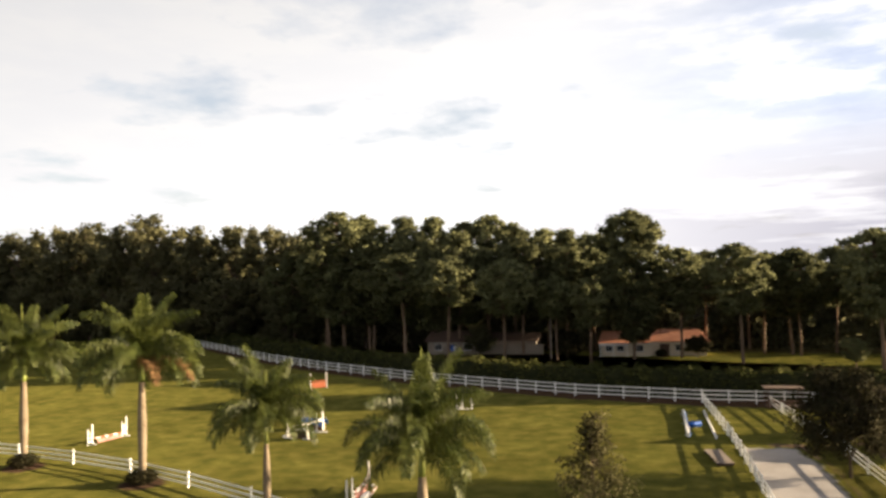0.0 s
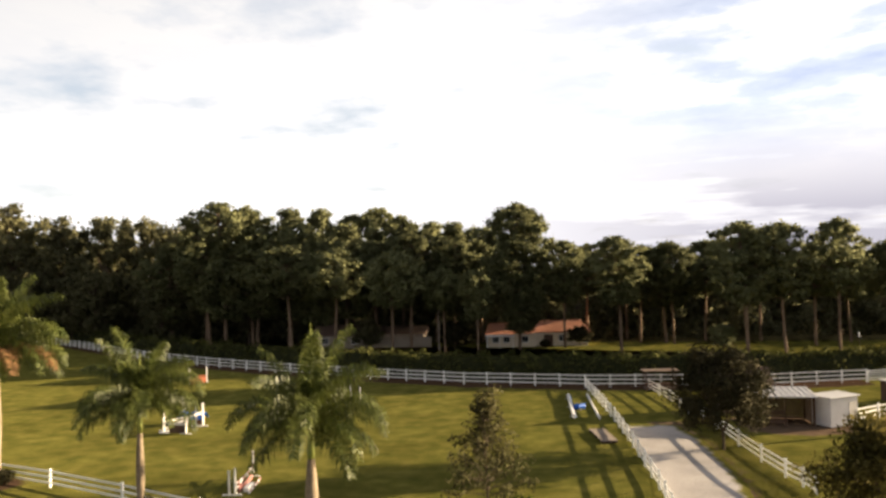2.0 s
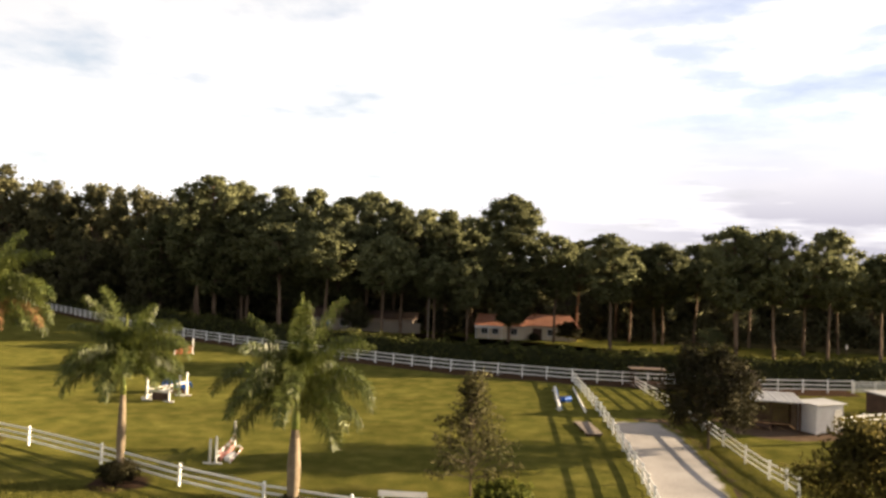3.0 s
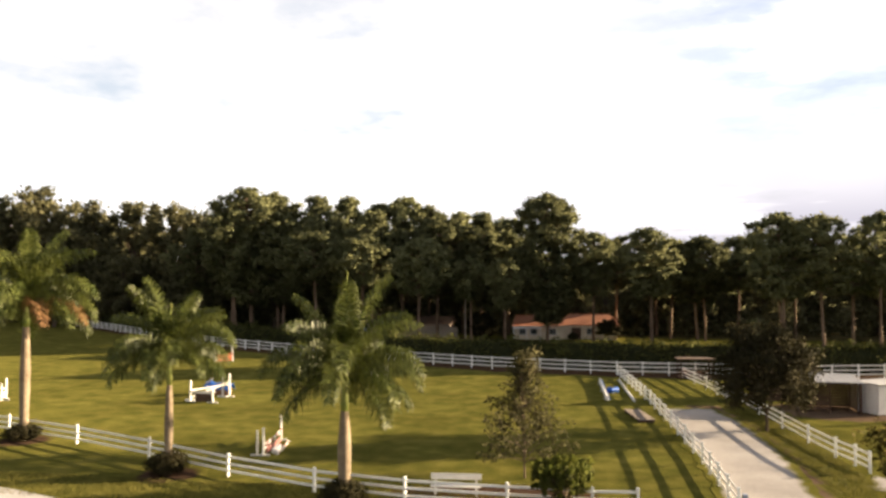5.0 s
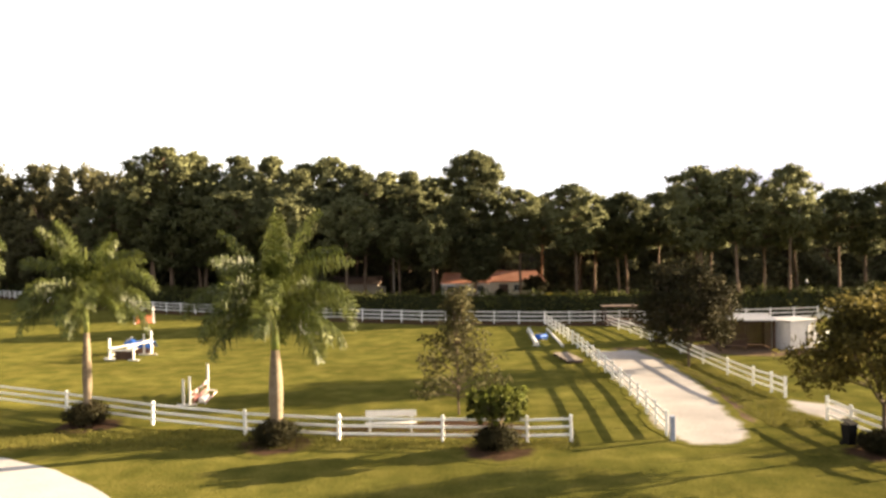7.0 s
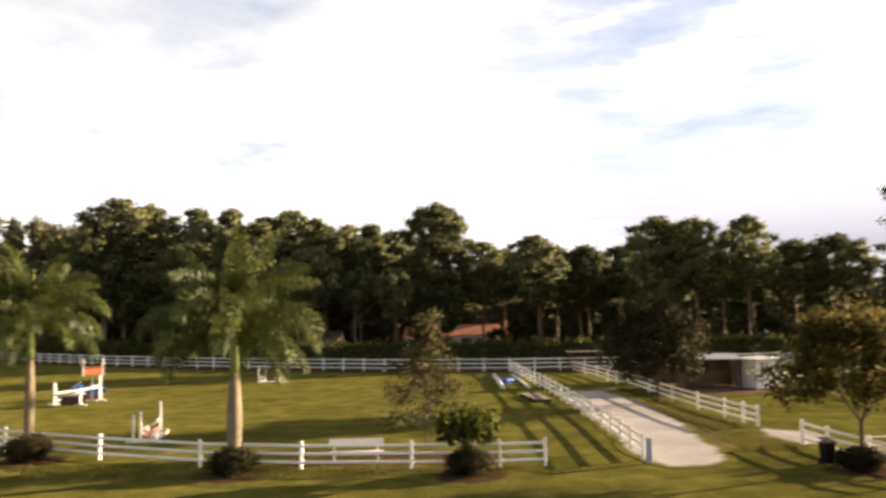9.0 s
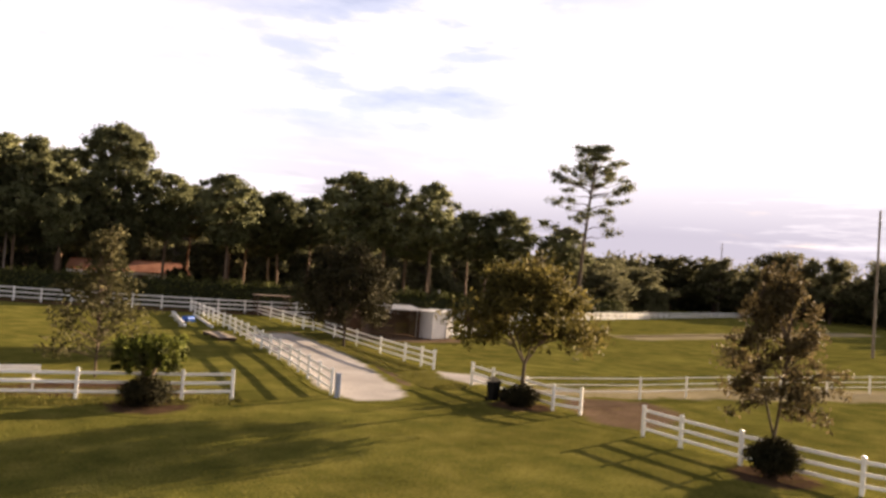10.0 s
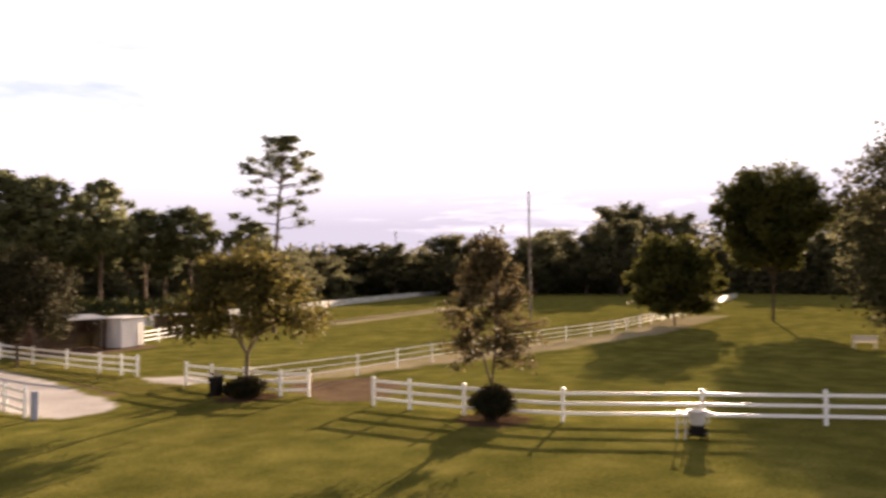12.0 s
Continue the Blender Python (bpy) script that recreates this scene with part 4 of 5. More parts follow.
# ---- buildings ----
def window(parent, x, y, z, w, h, face=-1):
    """A window in a wall that faces -y: frame, pane and sill. y is the wall's outer face."""
    win = part("window", boxed(x - w / 2 - 0.07, x + w / 2 + 0.07, y - 0.05, y + 0.02, z - 0.07, z + h + 0.07, bevel=0.01), WHITE, parent, "white-framed window")
    part("pane", boxed(x - w / 2, x + w / 2, y - 0.062, y - 0.055, z, z + h), GLASS, win)
    part("glazing_bar", boxed(x - 0.02, x + 0.02, y - 0.075, y - 0.064, z, z + h), WHITE, win)
    part("sill", boxed(x - w / 2 - 0.12, x + w / 2 + 0.12, y - 0.12, y - 0.052, z - 0.12, z - 0.072, bevel=0.008), WHITE, win)
    return win


def gable_roof(parent, x0, x1, y0, y1, z, rise, mat, over=0.5, hip=0.0, label="", tile=0.34):
    """A pitched roof with its ridge along x, stepped in courses."""
    n = max(4, int((y1 - y0) / 2 / tile))
    yc, thick = (y0 + y1) / 2, 0.12
    bm = boxed(x0 - over + hip, x1 + over - hip, yc - 0.12, yc + 0.12, z + rise - 0.02, z + rise + 0.10)
    roof = part("roof", bm, mat, parent, label)
    bm = bmesh.new()
    for x, s in ((x0, -1), (x1, 1)):
        e = x + s * over
        tri = [(e, y0 - over, z - 0.06), (e, y1 + over, z - 0.06), (e - s * hip, yc, z + rise - 0.06)]
        near = [bm.verts.new(p) for p in tri]
        far = [bm.verts.new((p[0] - s * 0.08, p[1], p[2])) for p in tri]
        bm.faces.new(near)
        bm.faces.new(far[::-1])
        for q in range(3):
            bm.faces.new((near[q], far[q], far[(q + 1) % 3], near[(q + 1) % 3]))
        bmesh.ops.recalc_face_normals(bm, faces=bm.faces)
        part("gable", bm, mat, roof)
        bm = bmesh.new()
    bm.free()
    for side in (-1, 1):
        for i in range(n):
            a, b = i / n, (i + 1) / n
            ya = (y0 - over if side < 0 else y1 + over) * (1 - a) + yc * a
            yb = (y0 - over if side < 0 else y1 + over) * (1 - b) + yc * b
            za, zb = z + rise * a, z + rise * b
            ia, ib = hip * a, hip * b
            rows = [(x0 - over + ia, ya, za + 0.05), (x1 + over - ia, ya, za + 0.05), (x1 + over - ib, yb, zb + 0.02), (x0 - over + ib, yb, zb + 0.02)]
            bm = bmesh.new()
            top = [bm.verts.new(p) for p in rows]
            low = [bm.verts.new((p[0], p[1], p[2] - thick)) for p in rows]
            bm.faces.new(top if side < 0 else top[::-1])
            bm.faces.new(low[::-1] if side < 0 else low)
            for q in range(4):
                bm.faces.new((top[q], low[q], low[(q + 1) % 4], top[(q + 1) % 4]))
            bmesh.ops.recalc_face_normals(bm, faces=bm.faces)
            part("tile_course", bm, mat, roof)
    return roof


house = thing("house", pose(2.3, 9.0, 0), "low cream house with a terracotta tile roof", "house")
part("wall", boxed(-0.3, 9.2, 115.0, 123.0, 0, 2.55), STUCCO, house, "cream stucco wall")
part("wall", boxed(-9.0, -0.304, 113.5, 122.0, 0, 2.5), STUCCO, house)
gable_roof(house, -0.3, 9.2, 115.0, 123.0, 2.62, 1.75, TILE, 0.6, 1.6, "terracotta tile roof")
gable_roof(house, -9.0, -1.4, 113.5, 122.0, 2.57, 1.55, TILE, 0.5, 0.4)
part("chimney", boxed(-4.1, -3.4, 115.2, 115.9, 2.9, 5.0, bevel=0.03), WHITE, house, "white plastered chimney")
part("porch_beam", boxed(-9.3, -4.2, 112.1, 112.4, 2.0, 2.45, bevel=0.02), WHITE, house, "white porch beam")
part("porch_roof", boxed(-9.4, -4.1, 112.0, 113.3, 2.46, 2.56), TILE, house)
for x in (-9.1, -6.8, -4.4):
    part("porch_post", boxed(x - 0.08, x + 0.08, 112.17, 112.33, 0, 2.0), WHITE, house)
part("door", boxed(1.2, 2.9, 114.94, 114.99, 0.02, 2.1, bevel=0.01), DARKWOOD, house, "dark double door")
for x in (4.6, 7.4):
    window(house, x, 115.0, 0.9, 1.3, 1.1)
for x in (-7.6, -5.6, -2.2):
    window(house, x, 113.5, 0.9, 1.1, 1.1)

bungalow = thing("bungalow", pose(-0.6, 12.0, 0), "tan bungalow with a dark brown shingle roof", "house")
part("wall", boxed(-39.5, -29.5, 112.0, 120.0, 0, 2.5), TAN, bungalow)
gable_roof(bungalow, -39.5, -29.5, 112.0, 120.0, 2.57, 1.7, SHINGLE, 0.6, 0.0, "dark brown shingle roof")
part("wall", boxed(-29.496, -17.0, 113.0, 113.25, 0, 1.9), TAN, bungalow, "tan garden wall")
part("coping", boxed(-29.496, -16.9, 112.94, 113.31, 1.9, 1.98, bevel=0.02), TAN, bungalow)
for x in (-37.4, -34.4, -31.6):
    window(bungalow, x, 112.0, 0.9, 1.3, 1.1)
gv2 = thing("garage", pose(-0.6, 12.0, 0), "low brown-roofed garage behind the garden wall", "garage")
part("wall", boxed(-28.0, -19.0, 117.0, 123.0, 0, 2.3), TAN, gv2)
gable_roof(gv2, -28.0, -19.0, 117.0, 123.0, 2.37, 1.2, SHINGLE, 0.5, 0.0, "dark brown shingle roof")

# paddock shelter with a white tack box beside it
tack = thing("tack_shed", pose(27.35, 53.5, 0, 0, 0, 30), "flat-roofed white metal tack shed beside the paddock shelter", "shed")
part("body", boxed(-1.6, 1.6, -0.95, 0.95, 0.1, 2.5, bevel=0.015), METAL_WHITE, tack)
for i in range(15):
    part("rib", boxed(-1.56 + i * 0.22, -1.53 + i * 0.22, -0.975, -0.952, 0.15, 2.46), METAL_WHITE, tack)
for i in range(9):
    part("rib", boxed(-1.625, -1.602, -0.90 + i * 0.22, -0.87 + i * 0.22, 0.15, 2.46), METAL_WHITE, tack)
roof = boxed(-1.8, 1.8, -1.15, 1.15, 0, 0.08, bevel=0.012)
roof.transform(Matrix.Translation((0, 0, 2.54)) @ Matrix.Rotation(radians(1.6), 4, "X"))
part("roof", roof, METAL_ROOF, tack, "pale flat metal roof")
for y in (-0.8, 0.6):
    part("skid", boxed(-1.65, 1.65, y, y + 0.2, 0, 0.1), DARKWOOD, tack)
door = part("door", boxed(0.5, 1.35, -1.01, -0.977, 0.15, 2.05, bevel=0.01), METAL_GREY, tack, "grey metal door")
part("handle", boxed(0.56, 0.60, -1.05, -1.012, 1.0, 1.16), STEEL, door)

shelter = thing("horse_shelter", pose(22.9, 54.6, 0, 0, 0, -6) @ Matrix.Diagonal((0.92, 0.9, 1.0, 1)), "open dark-board horse shelter with a pale metal roof", "shed")
for x in (-2.0, 0.4, 2.9):
    for y in (-2.0, 1.9):
        part("post", boxed(x - 0.07, x + 0.07, y - 0.07, y + 0.07, 0, 2.55 if y < 0 else 2.72), DARKWOOD, shelter)
for i in range(11):
    part("board", boxed(-2.05, 2.95, 1.98, 2.01, 0.06 + i * 0.25, 0.29 + i * 0.25), DARKWOOD, shelter)
for i in range(10):
    part("board", boxed(-2.10, -2.075, -1.9, 1.9, 0.06 + i * 0.25, 0.29 + i * 0.25), DARKWOOD, shelter)
for i in range(10):
    part("board", boxed(2.98, 3.005, -1.9, 1.9, 0.06 + i * 0.25, 0.29 + i * 0.25), DARKWOOD, shelter)
for z in (0.35, 0.75, 1.15):
    part("board", boxed(-1.95, 0.45, -2.10, -2.075, z, z + 0.2), DARKWOOD, shelter)
bmr = bmesh.new()
rv = [bmr.verts.new(p) for p in ((-2.5, -2.5, 2.56), (3.2, -2.5, 2.56), (3.2, 2.3, 2.76), (-2.5, 2.3, 2.76), (-2.5, -2.5, 2.64), (3.2, -2.5, 2.64), (3.2, 2.3, 2.84), (-2.5, 2.3, 2.84))]
for q in ((3, 2, 1, 0), (4, 5, 6, 7), (0, 1, 5, 4), (1, 2, 6, 5), (2, 3, 7, 6), (3, 0, 4, 7)):
    bmr.faces.new([rv[i] for i in q])
part("roof", bmr, METAL_ROOF, shelter, "pale metal roof sheets")
for i in range(11):
    m = Matrix.Translation((-2.4 + i * 0.53, 0, 0))
    bmr = bmesh.new()
    rv = [bmr.verts.new(p) for p in ((0, -2.5, 2.642), (0.05, -2.5, 2.642), (0.05, 2.3, 2.842), (0, 2.3, 2.842), (0.015, -2.5, 2.68), (0.035, -2.5, 2.68), (0.035, 2.3, 2.88), (0.015, 2.3, 2.88))]
    for q in ((4, 5, 6, 7), (0, 1, 5, 4), (1, 2, 6, 5), (2, 3, 7, 6), (3, 0, 4, 7)):
        bmr.faces.new([rv[i] for i in q])
    bmr.transform(m)
    part("seam", bmr, METAL_ROOF, shelter)
back = thing("hay_barn", pose(21.4, 60.4, 0, 0, 0, 4), "small brown gable-roofed barn behind the horse shelter", "barn")
part("wall", boxed(-2.2, 2.2, -1.6, 1.6, 0, 2.5), DARKWOOD, back, "dark board walls")
gable_roof(back, -2.2, 2.2, -1.6, 1.6, 2.56, 1.5, SHINGLE, 0.45, 0.0, "brown shingle roof")

feed = thing("feed_shed", pose(38.4, 64.6, 0, 0, 0, 14), "low dark board feed shed with a pale flat roof", "shed")
part("wall", boxed(-1.9, 1.9, -1.3, 1.3, 0, 2.0), DARKWOOD, feed, "dark board walls")
for i in range(13):
    part("batten", boxed(-1.88 + i * 0.31, -1.83 + i * 0.31, -1.33, -1.302, 0.04, 1.98), DARKWOOD, feed)
part("roof", boxed(-2.1, 2.1, -1.5, 1.5, 2.0, 2.12, bevel=0.02), METAL_ROOF, feed, "pale flat roof")
post_box = thing("roadside_box", pose(-35.0, 124.0, 0, 0, 0, 8), "small blue and white box on a post beyond the hedge", "mailbox")
part("post", boxed(-0.06, 0.06, -0.06, 0.06, 0, 0.8), POLEWOOD, post_box)
part("box", boxed(-0.45, 0.1, -0.3, 0.3, 0.8, 1.9, bevel=0.03), BLUE, post_box)
part("side_panel", boxed(0.104, 0.45, -0.3, 0.3, 0.8, 1.7, bevel=0.03), WHITE, post_box, "white side panel")

# judge's stand at the arena corner
stand = thing("viewing_stand", pose(15.9, 72.6, 0, 0, 0, 4) @ Matrix.Diagonal((1, 1, 0.9, 1)), "small open wooden viewing stand with a flat weathered roof", "shelter")
for x in (-1.7, 1.7):
    for y in (-0.75, 0.75):
        part("post", boxed(x - 0.06, x + 0.06, y - 0.06, y + 0.06, 0, 2.45), DARKWOOD, stand)
part("roof", boxed(-2.0, 2.0, -1.0, 1.0, 2.45, 2.56, bevel=0.02), DARKWOOD, stand, "flat weathered roof")
part("floor_deck", boxed(-1.8, 1.8, -0.85, 0.85, 0.28, 0.36), DARKWOOD, stand)
part("bench", boxed(-1.6, 1.6, 0.2, 0.6, 0.75, 0.81, bevel=0.01), BROWN, stand)
part("bench_support", boxed(-1.2, 1.2, 0.3, 0.5, 0.36, 0.75), DARKWOOD, stand)
part("rail", boxed(-1.7, 1.7, -0.80, -0.70, 1.0, 1.1), DARKWOOD, stand)


# ---- riding arena ----
def standard(parent, x, y, h, along=0.0, mat=None, wing=True):
    """A jump standard on a cross foot, with a small wing beside it."""
    mat = mat or WHITE
    c, s = math.cos(along), math.sin(along)
    bm = boxed(-0.05, 0.05, -0.05, 0.05, 0, h, bevel=0.008)
    box(bm, -0.06, 0.06, -0.06, 0.06, h, h + 0.025)
    box(bm, -0.045, 0.045, -0.38, 0.38, 0.0, 0.09, bevel=0.01)
    bm.transform(Matrix.Translation((x, y, 0)) @ Matrix.Rotation(along, 4, "Z"))
    std = part("standard", bm, mat, parent)
    if wing:
        bm = boxed(-0.045, 0.045, 0.36, 0.44, 0.0, h * 0.82, bevel=0.008)
        for z in (0.25, 0.55, 0.85):
            box(bm, -0.02, 0.02, 0.05, 0.37, z, z + 0.09)
        bm.transform(Matrix.Translation((x, y, 0)) @ Matrix.Rotation(along + math.pi / 2, 4, "Z"))
        part("wing", bm, mat, std)
    return std


def striped_pole(parent, a, b, mat=None, band=None, r=0.05):
    a, b = Vector(a), Vector(b)
    pole = part("pole", rods(a, b, r, r, 10), mat or WHITE, parent)
    if band:
        for t in (0.12, 0.38, 0.64, 0.9):
            p = a.lerp(b, t - 0.06)
            q = a.lerp(b, t + 0.06)
            part("stripe", rods(p, q, r + 0.004, r + 0.004, 10), band, pole)
    return pole


j = thing("horse_jump", pose(-17.3, 31.9, 0, 0, 0, 97) @ Matrix.Diagonal((1.3, 1.1, 1.0, 1)), "white horse jump with tall standards and faded red poles", "horse jump", "jumps in the arena")
standard(j, 0, 0.0, 1.7, 0.0, wing=False)
standard(j, 3.4, 0.0, 1.75, 0.0, wing=False)
standard(j, -0.02, 0.34, 1.55, 0.0, wing=False)
striped_pole(j, (0.05, -0.08, 0.75), (3.35, -0.08, 0.62), band=PINK)
striped_pole(j, (0.05, -0.08, 0.45), (3.35, -0.08, 0.9), band=PINK)
striped_pole(j, (0.2, -0.75, 0.05), (3.0, -0.6, 0.05), band=PINK)
part("filler_panel", boxed(0.4, 2.9, -0.13, -0.05, 0.02, 0.38, bevel=0.01), PINK, j, "faded red filler panel")
part("flower_box", boxed(0.5, 1.6, -0.62, -0.32, 0.0, 0.28, bevel=0.02), WHITE, j, "white flower box")

j = thing("horse_jump", pose(-31.6, 50.1, 0, 0, 0, -8) @ Matrix.Diagonal((1.35, 1.35, 1.25, 1)), "white oxer jump with crossed poles and a dark gate panel", "horse jump", "jumps in the arena")
standard(j, -0.1, 0.0, 1.45, 1.57, wing=False)
standard(j, -0.45, 0.5, 1.4, 1.57, wing=False)
standard(j, 1.6, 0.0, 0.95, 1.57, wing=False)
standard(j, 1.25, 2.5, 1.7, 1.57, wing=False)
standard(j, 0.85, 2.3, 1.5, 1.57, wing=False)
striped_pole(j, (-0.1, 0.08, 0.8), (1.25, 2.4, 0.95))
striped_pole(j, (-0.4, 0.5, 0.55), (1.6, 0.4, 0.75))
striped_pole(j, (-0.1, 0.1, 0.3), (1.2, 2.4, 1.1))
part("gate_panel", boxed(0.3, 1.55, -0.04, 0.04, 0.04, 0.62, bevel=0.01), DARKWOOD, j, "dark gate panel")
part("plank", boxed(-0.05, 1.55, -0.09, -0.05, 0.64, 0.80, bevel=0.01), WHITE, j)

t = thing("water_tray", pose(-31.0, 54.4, 0, 0, 0, 2) @ Matrix.Diagonal((1.2, 1.2, 1.25, 1)), "blue plastic tarp hung over a brown jump box", "jump filler", "jumps in the arena")
part("box", boxed(-0.95, 0.85, -0.35, 0.35, 0, 0.55, bevel=0.02), BROWN, t, "brown wooden box")
part("end_post", boxed(0.86, 1.0, -0.36, -0.22, 0, 0.95, bevel=0.01), WHITE, t)
bm = bmesh.new()
bmesh.ops.create_grid(bm, x_segments=22, y_segments=10, size=1.0, matrix=Matrix.Diagonal((1.05, 0.6, 1, 1)))
for v in bm.verts:
    v.co.z = 0.93 - 0.42 * abs(v.co.y / 0.6) ** 2.2 + 0.05 * math.sin(v.co.x * 7 + v.co.y * 4) - 0.12 * max(0, v.co.x) + 0.16 * max(0, -v.co.x - 0.4)
bmesh.ops.solidify(bm, geom=bm.faces[:], thickness=0.02)
for fa in bm.faces:
    fa.smooth = True
part("tarp", bm, BLUE, t, "rumpled blue tarp")
striped_pole(t, (-0.9, -0.45, 0.9), (-0.35, -0.62, 1.25), r=0.04)
part("trestle", boxed(-0.9, 0.7, -0.08, 0.08, 0.55, 0.86, bevel=0.01), DARKWOOD, t)

j = thing("horse_jump", pose(-43.9, 80.0, 0, 0, 0, 40) @ Matrix.Diagonal((1.15, 1.15, 1.15, 1)), "orange-panelled jump between white standards", "horse jump", "jumps in the arena")
standard(j, 0, 0, 1.75, 0.0, wing=False)
standard(j, 2.0, 0.0, 1.8, 0.0, wing=False)
part("filler_panel", boxed(0.1, 1.9, -0.05, 0.05, 0.04, 0.72, bevel=0.01), ORANGE, j, "orange filler panel")
striped_pole(j, (0.05, -0.09, 0.88), (1.95, -0.09, 0.88), ORANGE)

j = thing("horse_jump", pose(-19.3, 67.2, 0, 0, 0, 30), "small white upright jump near the far fence", "horse jump", "jumps in the arena")
standard(j, 0, 0, 1.7, 0.0, wing=False)
standard(j, 0.75, 0.3, 1.75, 0.0, wing=False)
standard(j, 1.7, -0.2, 1.3, 0.0, wing=False)
striped_pole(j, (0.05, -0.08, 0.55), (0.75, 0.22, 0.5))
striped_pole(j, (0.0, -0.3, 0.05), (1.6, -0.5, 0.05))
part("flower_box", boxed(0.05, 0.7, -0.35, -0.1, 0, 0.3, bevel=0.02), WHITE, j)

j = thing("horse_jump", pose(-49.5, 44.5, 0, 0, 0, 80) @ Matrix.Diagonal((1.2, 1.2, 1.2, 1)), "white jump standards holding a bright orange pole", "horse jump", "jumps in the arena")
standard(j, 0, 0, 1.55, 0.0)
standard(j, 3.3, 0.0, 1.6, 0.0)
striped_pole(j, (0.05, -0.08, 0.45), (3.25, -0.08, 0.40), ORANGE, WHITE, 0.06)
part("filler_panel", boxed(0.5, 2.8, -0.04, 0.04, 0.02, 0.3, bevel=0.01), PINK, j)

b = thing("jump_beam", pose(5.4, 56.4, 0, 0, 0, 90) @ Matrix.Diagonal((1.38, 1, 1, 1)), "long white and blue wooden beam lying on the grass", "jump pole", "poles on the grass")
part("beam", boxed(0, 8.6, -0.12, 0.12, 0.02, 0.40, bevel=0.02), WHITE, b)
part("side_board", boxed(0.2, 8.4, -0.19, -0.124, 0.04, 0.32, bevel=0.01), BLUE, b, "blue side board")
for x in (0.6, 4.3, 8.0):
    part("foot", boxed(x - 0.06, x + 0.06, -0.3, 0.3, 0, 0.06), WHITE, b)
b = thing("jump_barrel", pose(6.2, 61.2, 0, 0, 0, 20) @ Matrix.Diagonal((0.8, 0.8, 0.8, 1)), "blue plastic filler lying beside a white beam", "jump filler", "poles on the grass")
part("body", lathe([(0.30, -0.7), (0.33, -0.66), (0.33, -0.25), (0.35, -0.22), (0.35, -0.18), (0.33, -0.15), (0.33, 0.66), (0.30, 0.7)], 18), BLUE, b).matrix_basis = pose(0, 0, 0.35, 0, 90, 0)
part("chock", boxed(-0.1, 0.1, -0.42, -0.28, 0, 0.12), WHITE, b)
b = thing("jump_pole", pose(7.75, 56.0, 0, 0, 0, 91) @ Matrix.Diagonal((1.3, 1, 1, 1)), "long white pole lying along the lane fence", "jump pole", "poles on the grass")
part("pole", boxed(0, 10.4, -0.09, 0.09, 0.0, 0.2, bevel=0.03), WHITE, b)
b = thing("platform", pose(7.35, 48.6, 0, 0, 0, 99) @ Matrix.Diagonal((1.35, 1.1, 1, 1)), "low weathered grey wooden platform on the grass", "platform")
for i in range(8):
    part("plank", boxed(-1.7, 1.7, -0.60 + i * 0.15, -0.465 + i * 0.15, 0.22, 0.26, bevel=0.005), POLEWOOD, b)
for x in (-1.5, 0, 1.5):
    part("bearer", boxed(x - 0.06, x + 0.06, -0.58, 0.58, 0, 0.22), DARKWOOD, b)

bench = thing("bench", pose(-4.25, 25.5, 0, 0, 0, 4), "white painted garden bench with a plank back", "bench")
part("backrest", boxed(-1.3, 1.3, 0.16, 0.20, 0.74, 1.05, bevel=0.01), WHITE, bench)
part("seat", boxed(-1.3, 1.3, -0.28, 0.10, 0.44, 0.49, bevel=0.01), WHITE, bench)
for x in (-1.05, 1.05):
    part("leg", boxed(x - 0.045, x + 0.045, -0.25, -0.17, 0, 0.44), WHITE, bench)
    part("back_leg", boxed(x - 0.045, x + 0.045, 0.11, 0.158, 0, 1.0), WHITE, bench)
    part("bearer", boxed(x - 0.04, x + 0.04, -0.168, 0.108, 0.34, 0.438), WHITE, bench)

bin_ = thing("wheelie_bin", pose(17.15, 22.7, 0, 0, 0, 20) @ Matrix.Diagonal((0.85, 0.85, 1.0, 1)), "black plastic wheeled bin with its lid ajar", "bin")
bm = bmesh.new()
bmesh.ops.create_cone(bm, cap_ends=True, segments=4, radius1=0.33, radius2=0.42, depth=0.9, matrix=Matrix.Translation((0, 0, 0.53)) @ Matrix.Rotation(math.pi / 4, 4, "Z"))
part("body", bm, BLACK, bin_)
lid = boxed(-0.32, 0.32, -0.03, 0.62, 0, 0.05, bevel=0.015)
lid.transform(Matrix.Translation((0, -0.32, 1.0)) @ Matrix.Rotation(radians(14), 4, "X"))
part("lid", lid, BLACK, bin_)
part("handle", rods((-0.27, 0.37, 0.96), (0.27, 0.37, 0.96), 0.02), BLACK, bin_)
for x in (-0.24, 0.24):
    part("wheel", rods((x - 0.03, 0.3, 0.11), (x + 0.03, 0.3, 0.11), 0.11, 0.11, 14), BLACK, bin_)

refuse = bmesh.new()
bmesh.ops.create_icosphere(refuse, subdivisions=3, radius=0.3)
for v in refuse.verts:
    k = 0.9 + 0.13 * math.sin(9 * v.co.x + 5 * v.co.z) + 0.08 * math.sin(14 * v.co.y + 6 * v.co.x)
    v.co = Vector((v.co.x * k, v.co.y * k, max(0.0, 0.29 + v.co.z * (0.95 if v.co.z < 0 else 1.25) * k)))
bag = thing("refuse_bag", pose(17.62, 22.42, 0, 0, 0, 30), "full black refuse sack slumped beside the bin", "refuse bag")
part("sack", refuse, BLACK, bag)
part("tied_neck", lathe([(0.05, 0.60), (0.035, 0.68), (0.09, 0.78), (0.02, 0.74)], 9), BLACK, bag)

